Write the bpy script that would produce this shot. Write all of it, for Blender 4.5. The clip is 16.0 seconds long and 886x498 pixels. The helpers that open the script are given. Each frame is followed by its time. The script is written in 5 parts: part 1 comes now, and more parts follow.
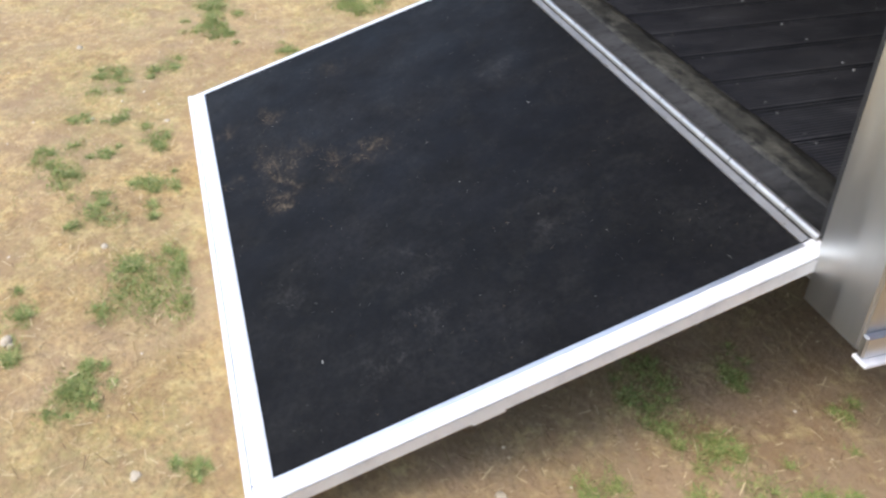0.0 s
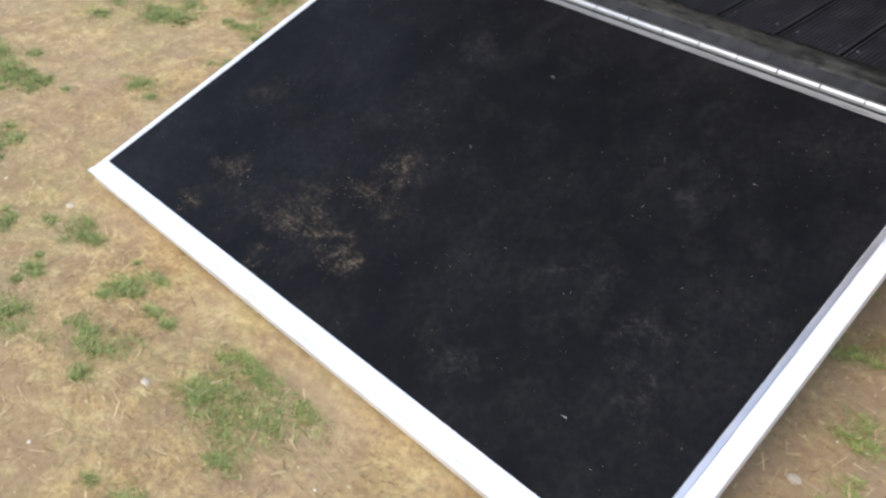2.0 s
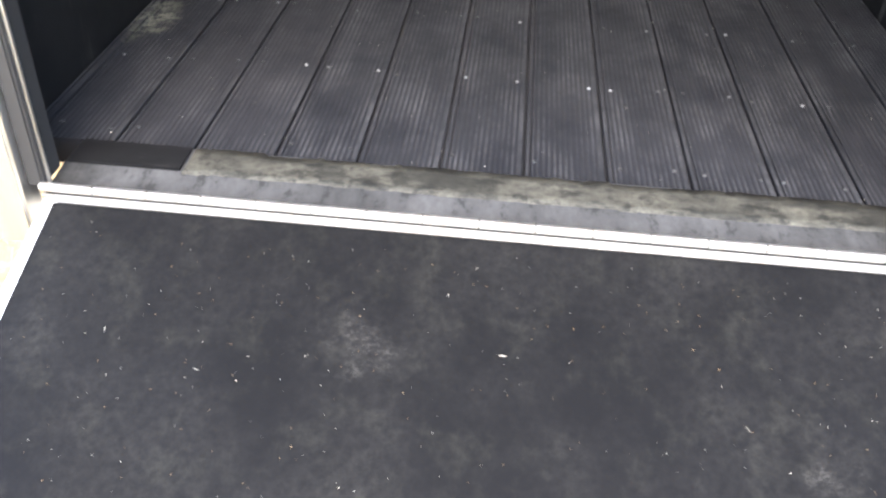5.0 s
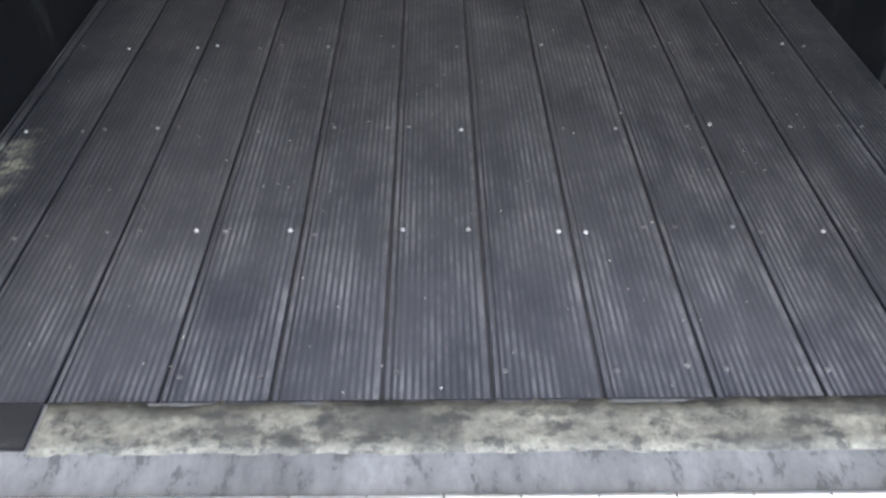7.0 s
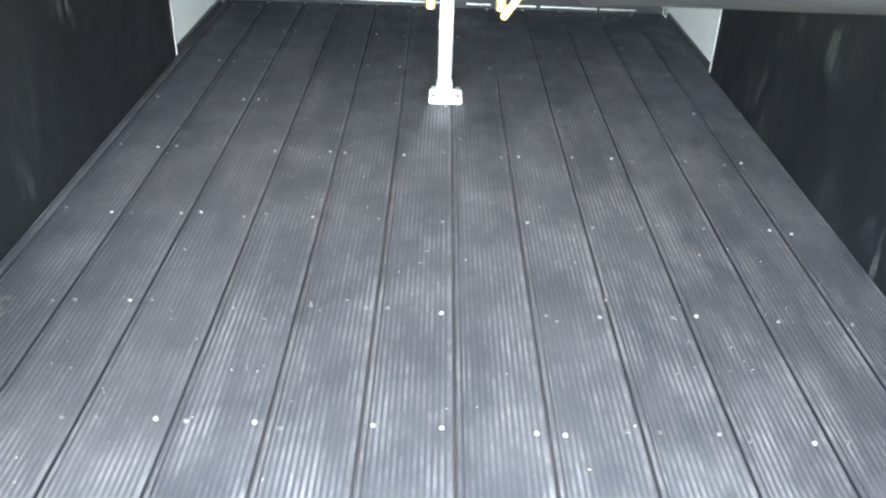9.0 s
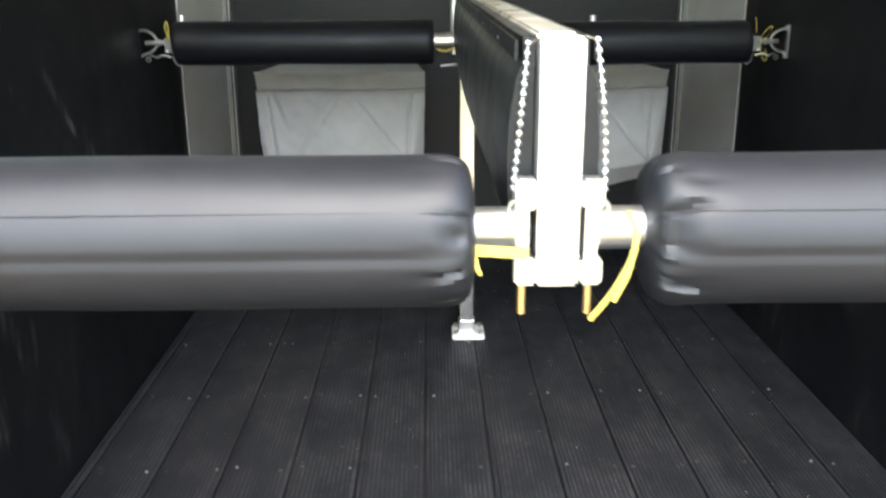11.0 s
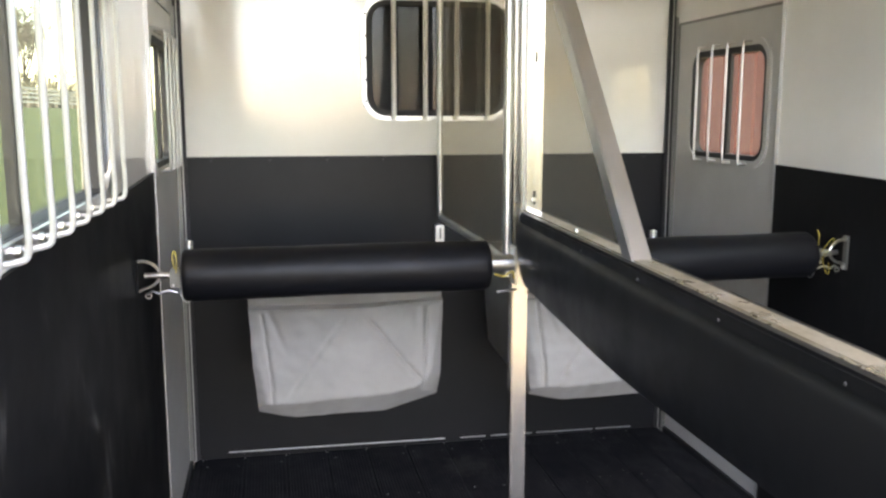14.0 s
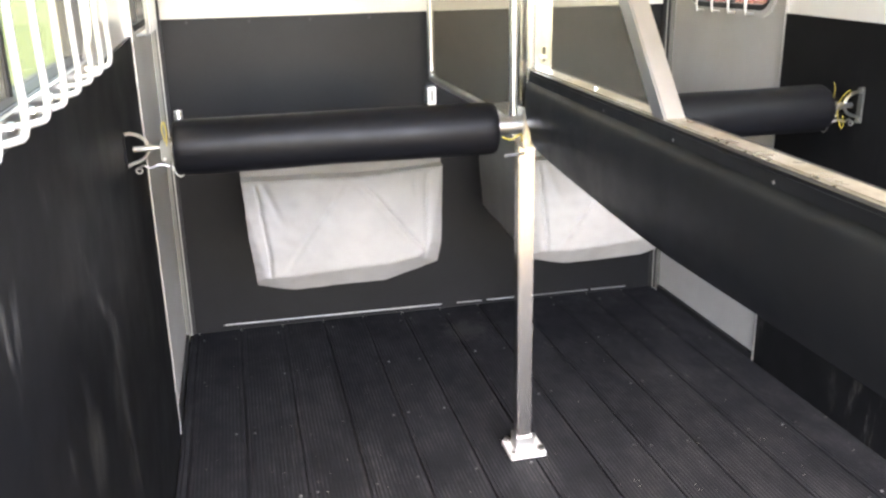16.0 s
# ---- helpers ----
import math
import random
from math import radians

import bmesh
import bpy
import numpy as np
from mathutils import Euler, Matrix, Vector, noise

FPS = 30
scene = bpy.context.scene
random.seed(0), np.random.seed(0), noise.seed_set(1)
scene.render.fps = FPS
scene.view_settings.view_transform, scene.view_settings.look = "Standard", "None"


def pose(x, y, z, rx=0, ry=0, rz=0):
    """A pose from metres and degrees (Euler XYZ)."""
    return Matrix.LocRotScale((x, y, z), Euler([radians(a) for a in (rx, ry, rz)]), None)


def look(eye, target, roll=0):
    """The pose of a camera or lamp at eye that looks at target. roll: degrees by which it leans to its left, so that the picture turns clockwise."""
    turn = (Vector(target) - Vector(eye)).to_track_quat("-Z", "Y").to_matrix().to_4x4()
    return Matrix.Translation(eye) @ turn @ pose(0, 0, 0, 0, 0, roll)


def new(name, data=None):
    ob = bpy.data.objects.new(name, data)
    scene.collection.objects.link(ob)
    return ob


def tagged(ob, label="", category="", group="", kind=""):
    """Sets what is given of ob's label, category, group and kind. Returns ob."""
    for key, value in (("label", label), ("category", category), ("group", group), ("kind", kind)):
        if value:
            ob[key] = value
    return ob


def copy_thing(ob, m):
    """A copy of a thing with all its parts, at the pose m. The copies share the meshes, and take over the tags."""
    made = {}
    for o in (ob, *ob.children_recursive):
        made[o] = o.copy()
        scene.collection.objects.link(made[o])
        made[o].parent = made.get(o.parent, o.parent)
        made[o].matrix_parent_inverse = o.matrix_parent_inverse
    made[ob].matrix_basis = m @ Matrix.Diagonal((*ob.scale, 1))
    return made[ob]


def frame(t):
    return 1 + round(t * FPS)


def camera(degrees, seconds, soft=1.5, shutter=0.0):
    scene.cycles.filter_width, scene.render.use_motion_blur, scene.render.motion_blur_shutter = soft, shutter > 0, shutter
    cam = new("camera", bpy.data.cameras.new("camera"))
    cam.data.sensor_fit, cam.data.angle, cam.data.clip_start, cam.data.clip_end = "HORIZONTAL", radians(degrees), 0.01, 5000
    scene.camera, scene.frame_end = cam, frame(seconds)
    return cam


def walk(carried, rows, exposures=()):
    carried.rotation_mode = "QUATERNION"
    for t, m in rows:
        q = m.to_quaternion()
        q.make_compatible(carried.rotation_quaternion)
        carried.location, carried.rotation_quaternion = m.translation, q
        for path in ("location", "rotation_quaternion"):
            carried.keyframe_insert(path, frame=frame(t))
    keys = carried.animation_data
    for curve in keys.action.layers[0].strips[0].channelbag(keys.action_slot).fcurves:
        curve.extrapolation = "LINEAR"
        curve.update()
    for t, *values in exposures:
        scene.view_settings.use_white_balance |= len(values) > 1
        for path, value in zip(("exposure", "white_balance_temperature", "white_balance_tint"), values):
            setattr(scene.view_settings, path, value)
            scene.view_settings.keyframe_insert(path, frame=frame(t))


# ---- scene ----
cam = camera(53.7, 16.0, soft=2.5, shutter=0.2)
PATH = [
    (0, (1.985, -1.084, 0.931), (0.423, -0.596, -0.219), 1.1),
    (0.5, (1.778, -1.302, 0.91), (0.308, -0.638, -0.271), -1.2),
    (1, (1.664, -1.545, 0.919), (0.351, -0.572, -0.234), 0.7),
    (1.5, (1.491, -1.75, 0.93), (0.292, -0.666, -0.248), 1.0),
    (2, (1.233, -1.828, 0.924), (0.112, -0.723, -0.309), -0.1),
    (2.5, (0.965, -1.914, 0.945), (0.15, -0.584, -0.307), 2.1),
    (3, (0.762, -1.829, 0.915), (0.121, -0.363, -0.284), 1.4),
    (3.5, (0.512, -1.659, 0.902), (0.016, -0.12, -0.275), 3.0),
    (4, (0.292, -1.549, 0.913), (0.037, 0.073, -0.229), 4.1),
    (4.2, (0.218, -1.501, 0.915), (-0.028, 0.121, -0.229), 3.4),
    (6.3, (-0.192, -0.914, 0.938), (-0.038, 0.605, -0.354), 1.9),
    (6.5, (-0.165, -0.843, 0.934), (-0.029, 0.691, -0.343), 0.6),
    (7, (-0.06, -0.692, 0.995), (-0.042, 0.871, -0.253), -0.0),
    (7.5, (-0.11, -0.598, 1.04), (-0.057, 1.02, -0.135), -0.3),
    (8, (-0.054, -0.58, 1.03), (-0.067, 1.078, -0.089), 1.6),
    (8.2, (-0.022, -0.582, 1.038), (-0.006, 1.099, -0.044), 2.6),
    (10.3, (-0.03, -0.567, 1.085), (0.003, 1.25, 0.248), 0.9),
    (10.5, (-0.032, -0.57, 1.101), (-0.011, 1.277, 0.333), 0.6),
    (11, (-0.123, -0.573, 1.15), (-0.094, 1.345, 0.585), -0.3),
    (11.5, (-0.328, -0.569, 1.207), (-0.21, 1.376, 0.756), -0.4),
    (12, (-0.374, -0.441, 1.232), (-0.397, 1.521, 0.845), -0.2),
    (12.5, (-0.402, -0.313, 1.341), (-0.56, 1.656, 1.032), -0.2),
    (13, (-0.512, -0.251, 1.358), (-0.522, 1.739, 1.165), 0.4),
    (13.5, (-0.678, -0.139, 1.391), (-0.314, 1.804, 1.085), 0.1),
    (14, (-0.676, -0.064, 1.408), (-0.293, 1.874, 1.099), -0.0),
    (14.5, (-0.675, -0.008, 1.415), (-0.322, 1.902, 0.935), -0.9),
    (15, (-0.709, 0.019, 1.398), (-0.304, 1.882, 0.793), -1.1),
    (15.5, (-0.728, 0.039, 1.4), (-0.303, 1.897, 0.793), -1.2),
    (16, (-0.742, 0.049, 1.398), (-0.316, 1.903, 0.784), -1.2),
]
EXPOSURES = [(0.0, 1.27, 6850, 12), (1.5, 1.12, 6700, 11), (2.5, 1.0, 6550, 11), (3.0, 1.05, 6850, 12), (3.5, 1.78, 7100, 12), (4.2, 2.75, 7200, 12), (6.3, 3.5, 6500, 10), (7.0, 3.5, 6480, 8), (7.5, 5.17, 6420, 3),
             (8.2, 5.45, 6380, 1), (10.3, 4.1, 6330, 3), (11.0, 3.3, 6700, 7), (11.5, 3.33, 6850, 12), (12.0, 3.05, 7000, 16), (12.5, 3.18, 7000, 16), (13.0, 2.78, 7000, 16), (13.5, 3.24, 6800, 17), (14.0, 3.36, 6750, 17), (15.0, 4.06, 6800, 17), (16.0, 4.4, 7100, 18)]
walk(cam, [(t, look(eye, target, roll)) for t, eye, target, roll in PATH], EXPOSURES)

# ---- light: hazy overcast day ----
world = bpy.data.worlds.new("sky")
scene.world = world
world.use_nodes = True
wn = world.node_tree.nodes
sky = wn.new("ShaderNodeTexSky")
sky.sky_type = "NISHITA"
sky.sun_disc = False
sky.sun_elevation = radians(52)
sky.sun_rotation = radians(181)
sky.air_density = 1.0
sky.dust_density = 1.5
sky.ozone_density = 1.0
wn["Background"].inputs["Strength"].default_value = 0.2
world.node_tree.links.new(sky.outputs["Color"], wn["Background"].inputs["Color"])
sun = new("sun", bpy.data.lights.new("sun", "SUN"))
sun.data.energy = 0.8
sun.data.angle = radians(35)
sun.data.color = (1.0, 0.93, 0.83)
sun.matrix_world = look((-0.2, -10.0, 13.2), (0, 0, 0))


# ---- materials ----
def mat(name, base=(0.5, 0.5, 0.5), rough=0.5, metal=0.0, spec=0.5):
    m = bpy.data.materials.new(name)
    m.use_nodes = True
    b = m.node_tree.nodes["Principled BSDF"]
    b.inputs["Base Color"].default_value = (*base, 1)
    b.inputs["Roughness"].default_value = rough
    b.inputs["Metallic"].default_value = metal
    b.inputs["Specular IOR Level"].default_value = spec
    return m


def nodes_of(m):
    return m.node_tree.nodes, m.node_tree.links, m.node_tree.nodes["Principled BSDF"]


def coords(m, scale=(1, 1, 1), where=(0, 0, 0), own=False):
    """Object coordinates (own: the object's) or world ones, scaled."""
    n, l, _ = nodes_of(m)
    mp = n.new("ShaderNodeMapping")
    mp.inputs["Scale"].default_value = scale
    mp.inputs["Location"].default_value = where
    if own:
        tc = n.new("ShaderNodeTexCoord")
        l.new(tc.outputs["Object"], mp.inputs["Vector"])
    else:
        g = n.new("ShaderNodeNewGeometry")
        l.new(g.outputs["Position"], mp.inputs["Vector"])
    return mp.outputs["Vector"]


def noise_tex(m, scale, detail=6, rough=0.6, stretch=(1, 1, 1), where=(0, 0, 0)):
    n, l, _ = nodes_of(m)
    t = n.new("ShaderNodeTexNoise")
    t.inputs["Scale"].default_value = scale
    t.inputs["Detail"].default_value = detail
    t.inputs["Roughness"].default_value = rough
    l.new(coords(m, stretch, where), t.inputs["Vector"])
    return t.outputs["Fac"]


def ramp_of(m, value, stops):
    n, l, _ = nodes_of(m)
    r = n.new("ShaderNodeValToRGB")
    e = r.color_ramp.elements
    while len(e) < len(stops):
        e.new(0.5)
    for k, (p, c) in enumerate(stops):
        e[k].position = p
        e[k].color = (*c, 1) if len(c) == 3 else c
    l.new(value, r.inputs["Fac"])
    return r.outputs["Color"]


def grey(v):
    return (v, v, v)


def mix(m, fac, a, b):
    n, l, _ = nodes_of(m)
    x = n.new("ShaderNodeMix")
    x.data_type = "RGBA"
    if isinstance(fac, (int, float)):
        x.inputs["Factor"].default_value = fac
    else:
        l.new(fac, x.inputs["Factor"])
    for sock, v in ((x.inputs["A"], a), (x.inputs["B"], b)):
        if isinstance(v, tuple):
            sock.default_value = (*v, 1)
        else:
            l.new(v, sock)
    return x.outputs["Result"]


def calc(m, op, a, b=0.5):
    n, l, _ = nodes_of(m)
    x = n.new("ShaderNodeMath")
    x.operation = op
    for sock, v in ((x.inputs[0], a), (x.inputs[1], b)):
        if isinstance(v, (int, float)):
            sock.default_value = v
        else:
            l.new(v, sock)
    return x.outputs[0]


def put(m, socket, value):
    n, l, b = nodes_of(m)
    l.new(value, b.inputs[socket])


def bump(m, height, strength=0.3, distance=0.002):
    n, l, b = nodes_of(m)
    k = n.new("ShaderNodeBump")
    k.inputs["Strength"].default_value = strength
    k.inputs["Distance"].default_value = distance
    l.new(height, k.inputs["Height"])
    l.new(k.outputs["Normal"], b.inputs["Normal"])


def blob(m, centre, size, soft=0.35, wobble=0.5, ragged=22):
    """A mask of a spill: an uneven ellipse round a place of the plan."""
    n, l, _ = nodes_of(m)
    v = coords(m, (1 / size[0], 1 / size[1], 0), (-centre[0] / size[0], -centre[1] / size[1], 0))
    ln = n.new("ShaderNodeVectorMath")
    ln.operation = "LENGTH"
    l.new(v, ln.inputs[0])
    d = calc(m, "ADD", ln.outputs["Value"], calc(m, "MULTIPLY", calc(m, "SUBTRACT", noise_tex(m, ragged, 5, 0.7), 0.5), wobble * 2.5))
    return ramp_of(m, d, [(1 - soft, grey(1)), (1.0, grey(0))])


# bare aluminium, brushed and a little dulled
ALU = mat("aluminium", (0.72, 0.72, 0.71), 0.34, 1.0)
put(ALU, "Roughness", ramp_of(ALU, noise_tex(ALU, 30, 5, 0.6, (1, 1, 0.08)), [(0.3, grey(0.30)), (0.75, grey(0.44))]))
put(ALU, "Base Color", ramp_of(ALU, noise_tex(ALU, 9, 6, 0.6, (1, 1, 0.15)), [(0.3, (0.60, 0.60, 0.585)), (0.7, (0.70, 0.70, 0.69))]))
DULL = mat("dull_aluminium", (0.45, 0.44, 0.42), 0.42, 0.9)
put(DULL, "Base Color", ramp_of(DULL, noise_tex(DULL, 8, 6, 0.6, (1, 1, 0.15)), [(0.3, (0.40, 0.39, 0.37)), (0.7, (0.52, 0.51, 0.49))]))
put(DULL, "Roughness", ramp_of(DULL, noise_tex(DULL, 26, 5, 0.6, (1, 1, 0.1)), [(0.3, grey(0.36)), (0.75, grey(0.50))]))
DRAWN = mat("drawn_aluminium_tube", (0.62, 0.61, 0.58), 0.2, 1.0)
put(DRAWN, "Base Color", ramp_of(DRAWN, noise_tex(DRAWN, 7, 6, 0.6, (1, 1, 0.2)), [(0.3, (0.54, 0.53, 0.50)), (0.7, (0.66, 0.65, 0.62))]))
put(DRAWN, "Roughness", ramp_of(DRAWN, noise_tex(DRAWN, 24, 5, 0.6, (1, 1, 0.1)), [(0.3, grey(0.15)), (0.75, grey(0.27))]))
# ramp rails: scuffed, chalky aluminium
RAIL = mat("chalky_aluminium", (0.8, 0.8, 0.8), 0.35, 0.4)
put(RAIL, "Base Color", ramp_of(RAIL, noise_tex(RAIL, 14, 8, 0.7, (1, 1, 1)), [(0.25, (0.66, 0.66, 0.65)), (0.5, (0.82, 0.82, 0.81)), (0.8, (0.88, 0.88, 0.87))]))
bump(RAIL, noise_tex(RAIL, 120, 3), 0.15, 0.001)
BARS = mat("dull_aluminium_bar", (0.84, 0.82, 0.78), 0.45, 0.1)
# grey painted sheet of the escape doors
WORNGLEAM = mat("worn_rail_painted_gleam", (0.55, 0.52, 0.45), 0.32, 0.85)
# pale and brown patches of the top rail's colour stand in for reflections
put(WORNGLEAM, "Base Color", ramp_of(WORNGLEAM, noise_tex(WORNGLEAM, 6, 6, 0.65, (1.4, 1.0, 1.4), (0, 2, 0)), [(0.36, (0.45, 0.41, 0.31)), (0.52, (0.60, 0.56, 0.46)), (0.64, (0.80, 0.78, 0.72))]))
put(WORNGLEAM, "Roughness", ramp_of(WORNGLEAM, noise_tex(WORNGLEAM, 11, 5, 0.65, (1.2, 1.0, 1.2)), [(0.34, grey(0.22)), (0.66, grey(0.46))]))
bump(WORNGLEAM, noise_tex(WORNGLEAM, 14, 4, 0.6), 0.12, 0.003)
BAR = mat("satin_aluminium_rod", (0.46, 0.45, 0.42), 0.42, 0.4)
DOORGREY = mat("satin_aluminium_sheet", (0.42, 0.42, 0.40), 0.40, 0.2)
put(DOORGREY, "Base Color", ramp_of(DOORGREY, noise_tex(DOORGREY, 3, 6), [(0.3, (0.45, 0.438, 0.41)), (0.7, (0.54, 0.525, 0.495))]))
bump(DOORGREY, noise_tex(DOORGREY, 200, 2, 0.5, (1, 1, 0.05)), 0.06, 0.001)
# white gel-coated wall sheet
WHITE = mat("white_wall_sheet", (0.74, 0.72, 0.67), 0.2, 0.0, 0.7)
put(WHITE, "Base Color", ramp_of(WHITE, noise_tex(WHITE, 2.2, 5), [(0.3, (0.70, 0.68, 0.62)), (0.7, (0.78, 0.76, 0.71))]))
put(WHITE, "Roughness", ramp_of(WHITE, noise_tex(WHITE, 6, 4), [(0.3, grey(0.08)), (0.8, grey(0.14))]))
bump(WHITE, noise_tex(WHITE, 1.9, 1), 0.30, 0.022)
SKIN = mat("outer_skin_paint", (0.55, 0.50, 0.42), 0.35)
put(SKIN, "Base Color", ramp_of(SKIN, noise_tex(SKIN, 5, 6), [(0.3, (0.56, 0.55, 0.52)), (0.7, (0.66, 0.65, 0.61))]))
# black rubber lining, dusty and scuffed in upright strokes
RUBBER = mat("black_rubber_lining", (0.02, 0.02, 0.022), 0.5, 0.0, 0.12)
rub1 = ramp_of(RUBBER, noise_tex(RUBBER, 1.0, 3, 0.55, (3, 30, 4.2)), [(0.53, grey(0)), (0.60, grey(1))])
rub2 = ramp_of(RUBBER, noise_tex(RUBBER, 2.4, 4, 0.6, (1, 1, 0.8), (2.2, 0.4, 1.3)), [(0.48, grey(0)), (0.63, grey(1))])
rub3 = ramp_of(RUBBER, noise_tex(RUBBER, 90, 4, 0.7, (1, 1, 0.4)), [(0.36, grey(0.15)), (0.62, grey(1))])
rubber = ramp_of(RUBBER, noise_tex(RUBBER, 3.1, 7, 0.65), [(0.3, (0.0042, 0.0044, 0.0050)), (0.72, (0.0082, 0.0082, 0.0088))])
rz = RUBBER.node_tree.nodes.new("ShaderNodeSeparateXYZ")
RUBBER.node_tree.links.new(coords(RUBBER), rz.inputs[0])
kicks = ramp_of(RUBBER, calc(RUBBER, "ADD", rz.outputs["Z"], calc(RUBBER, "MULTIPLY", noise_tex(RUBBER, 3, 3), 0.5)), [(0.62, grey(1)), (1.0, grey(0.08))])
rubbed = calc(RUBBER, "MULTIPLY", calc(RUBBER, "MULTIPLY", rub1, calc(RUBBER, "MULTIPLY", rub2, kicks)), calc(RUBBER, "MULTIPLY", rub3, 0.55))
# hoof strokes on the left lining: centre (y, z), length, breadth, lean in degrees, strength
smear = ramp_of(RUBBER, noise_tex(RUBBER, 26, 5, 0.7, (1, 4.2, 0.45), (0, 3, 1)), [(0.42, grey(0.0)), (0.60, grey(1))])
for cy, cz, ln, br, lean, k in [(1.56, 0.90, 0.20, 0.035, 40, 0.5), (1.62, 0.83, 0.11, 0.026, 44, 0.9), (1.75, 0.71, 0.17, 0.032, 24, 0.9), (1.705, 0.67, 0.26, 0.05, 4, 0.6), (1.64, 0.65, 0.10, 0.05, -10, 0.5),
                                (1.725, 0.55, 0.10, 0.022, 4, 0.9), (1.755, 0.41, 0.15, 0.03, 8, 0.9), (1.70, 0.43, 0.13, 0.03, 10, 0.6), (1.40, 0.655, 0.13, 0.10, -35, 0.55), (1.215, 0.745, 0.08, 0.02, 8, 0.7),
                                (1.06, 1.00, 0.13, 0.035, -22, 0.6), (1.02, 1.02, 0.09, 0.03, 5, 0.8), (1.30, 1.11, 0.07, 0.03, 35, 0.35), (1.325, 0.955, 0.04, 0.016, 0, 0.5), (0.962, 1.07, 0.12, 0.022, 0, 0.6),
                                (0.767, 1.045, 0.10, 0.026, 0, 0.55), (0.808, 0.985, 0.18, 0.030, 0, 0.6), (0.802, 0.86, 0.12, 0.025, 0, 0.5), (0.70, 0.995, 0.09, 0.03, -70, 0.5), (0.953, 0.79, 0.09, 0.045, -8, 0.6), (1.36, 0.72, 0.16, 0.05, -25, 0.35)]:
    mp = RUBBER.node_tree.nodes.new("ShaderNodeMapping")
    mp.vector_type = "TEXTURE"
    mp.inputs["Location"].default_value = (-1.012, cy, cz)
    mp.inputs["Rotation"].default_value = (math.radians(lean), 0, 0)
    mp.inputs["Scale"].default_value = (0.2, br * 0.62, ln * 0.62)
    RUBBER.node_tree.links.new(coords(RUBBER), mp.inputs["Vector"])
    far = RUBBER.node_tree.nodes.new("ShaderNodeVectorMath")
    far.operation = "LENGTH"
    RUBBER.node_tree.links.new(mp.outputs["Vector"], far.inputs[0])
    ragged = calc(RUBBER, "ADD", far.outputs["Value"], calc(RUBBER, "MULTIPLY", smear, -0.35))
    stroke = ramp_of(RUBBER, ragged, [(0.05, grey(0.95 * k)), (0.75, grey(0))])
    rubbed = calc(RUBBER, "MAXIMUM", rubbed, calc(RUBBER, "MULTIPLY", stroke, smear))
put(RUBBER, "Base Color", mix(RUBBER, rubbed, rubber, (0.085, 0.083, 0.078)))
put(RUBBER, "Roughness", ramp_of(RUBBER, noise_tex(RUBBER, 3, 4), [(0.3, grey(0.42)), (0.7, grey(0.6))]))
bump(RUBBER, noise_tex(RUBBER, 160, 3), 0.15, 0.001)
FRONTRUB = mat("black_front_lining", (0.02, 0.02, 0.022), 0.45, 0.0, 0.25)
put(FRONTRUB, "Base Color", ramp_of(FRONTRUB, noise_tex(FRONTRUB, 4, 6), [(0.3, (0.0050, 0.0052, 0.0064)), (0.75, (0.0084, 0.0086, 0.0102))]))
bump(FRONTRUB, noise_tex(FRONTRUB, 140, 3), 0.12, 0.001)
# ramp mat: black rubber with dust, footprints and trodden hay
MAT = mat("ramp_rubber", (0.02, 0.02, 0.02), 0.6, 0.0, 0.10)
dust = ramp_of(MAT, noise_tex(MAT, 4.5, 9, 0.62), [(0.36, grey(0.08)), (0.72, grey(1))])
fine = ramp_of(MAT, noise_tex(MAT, 60, 6, 0.7), [(0.35, grey(0.1)), (0.7, grey(1))])
base = mix(MAT, calc(MAT, "MULTIPLY", dust, calc(MAT, "MULTIPLY", fine, 0.42)), (0.0027, 0.0028, 0.0034), (0.033, 0.0315, 0.030))
scuff = calc(MAT, "MULTIPLY", ramp_of(MAT, noise_tex(MAT, 13, 9, 0.7, (1.0, 0.7, 1.0), (5, 2, 0)), [(0.50, grey(0)), (0.72, grey(1))]), calc(MAT, "MULTIPLY", fine, 0.5))
base = mix(MAT, scuff, base, (0.027, 0.0265, 0.022))
flecks = calc(MAT, "MULTIPLY", ramp_of(MAT, noise_tex(MAT, 70, 5, 0.8, (1.0, 1.7, 1.0)), [(0.47, grey(0.08)), (0.60, grey(1))]), ramp_of(MAT, noise_tex(MAT, 20, 4), [(0.40, grey(0.15)), (0.6, grey(1))]))
for (cx, cy, sx, sy, k) in [(-0.509, -0.879, 0.075, 0.035, 0.95), (-0.51, -1.0, 0.045, 0.045, 0.65), (-0.215, -0.896, 0.10, 0.05, 0.8), (-0.054, -0.921, 0.075, 0.048, 0.95), (-0.20, -1.017, 0.05, 0.035, 0.65),
                            (-0.085, -0.65, 0.065, 0.06, 0.7), (-0.12, -0.75, 0.10, 0.03, 0.55), (-0.25, -0.82, 0.09, 0.03, 0.4), (-0.65, -0.66, 0.055, 0.05, 0.4)]:
    spill = calc(MAT, "MULTIPLY", blob(MAT, (cx, cy), (sx * 1.15, sy * 1.2), 0.85, 1.8, 11), calc(MAT, "MULTIPLY", flecks, 0.85 * k))
    base = mix(MAT, spill, base, (0.130, 0.099, 0.062))
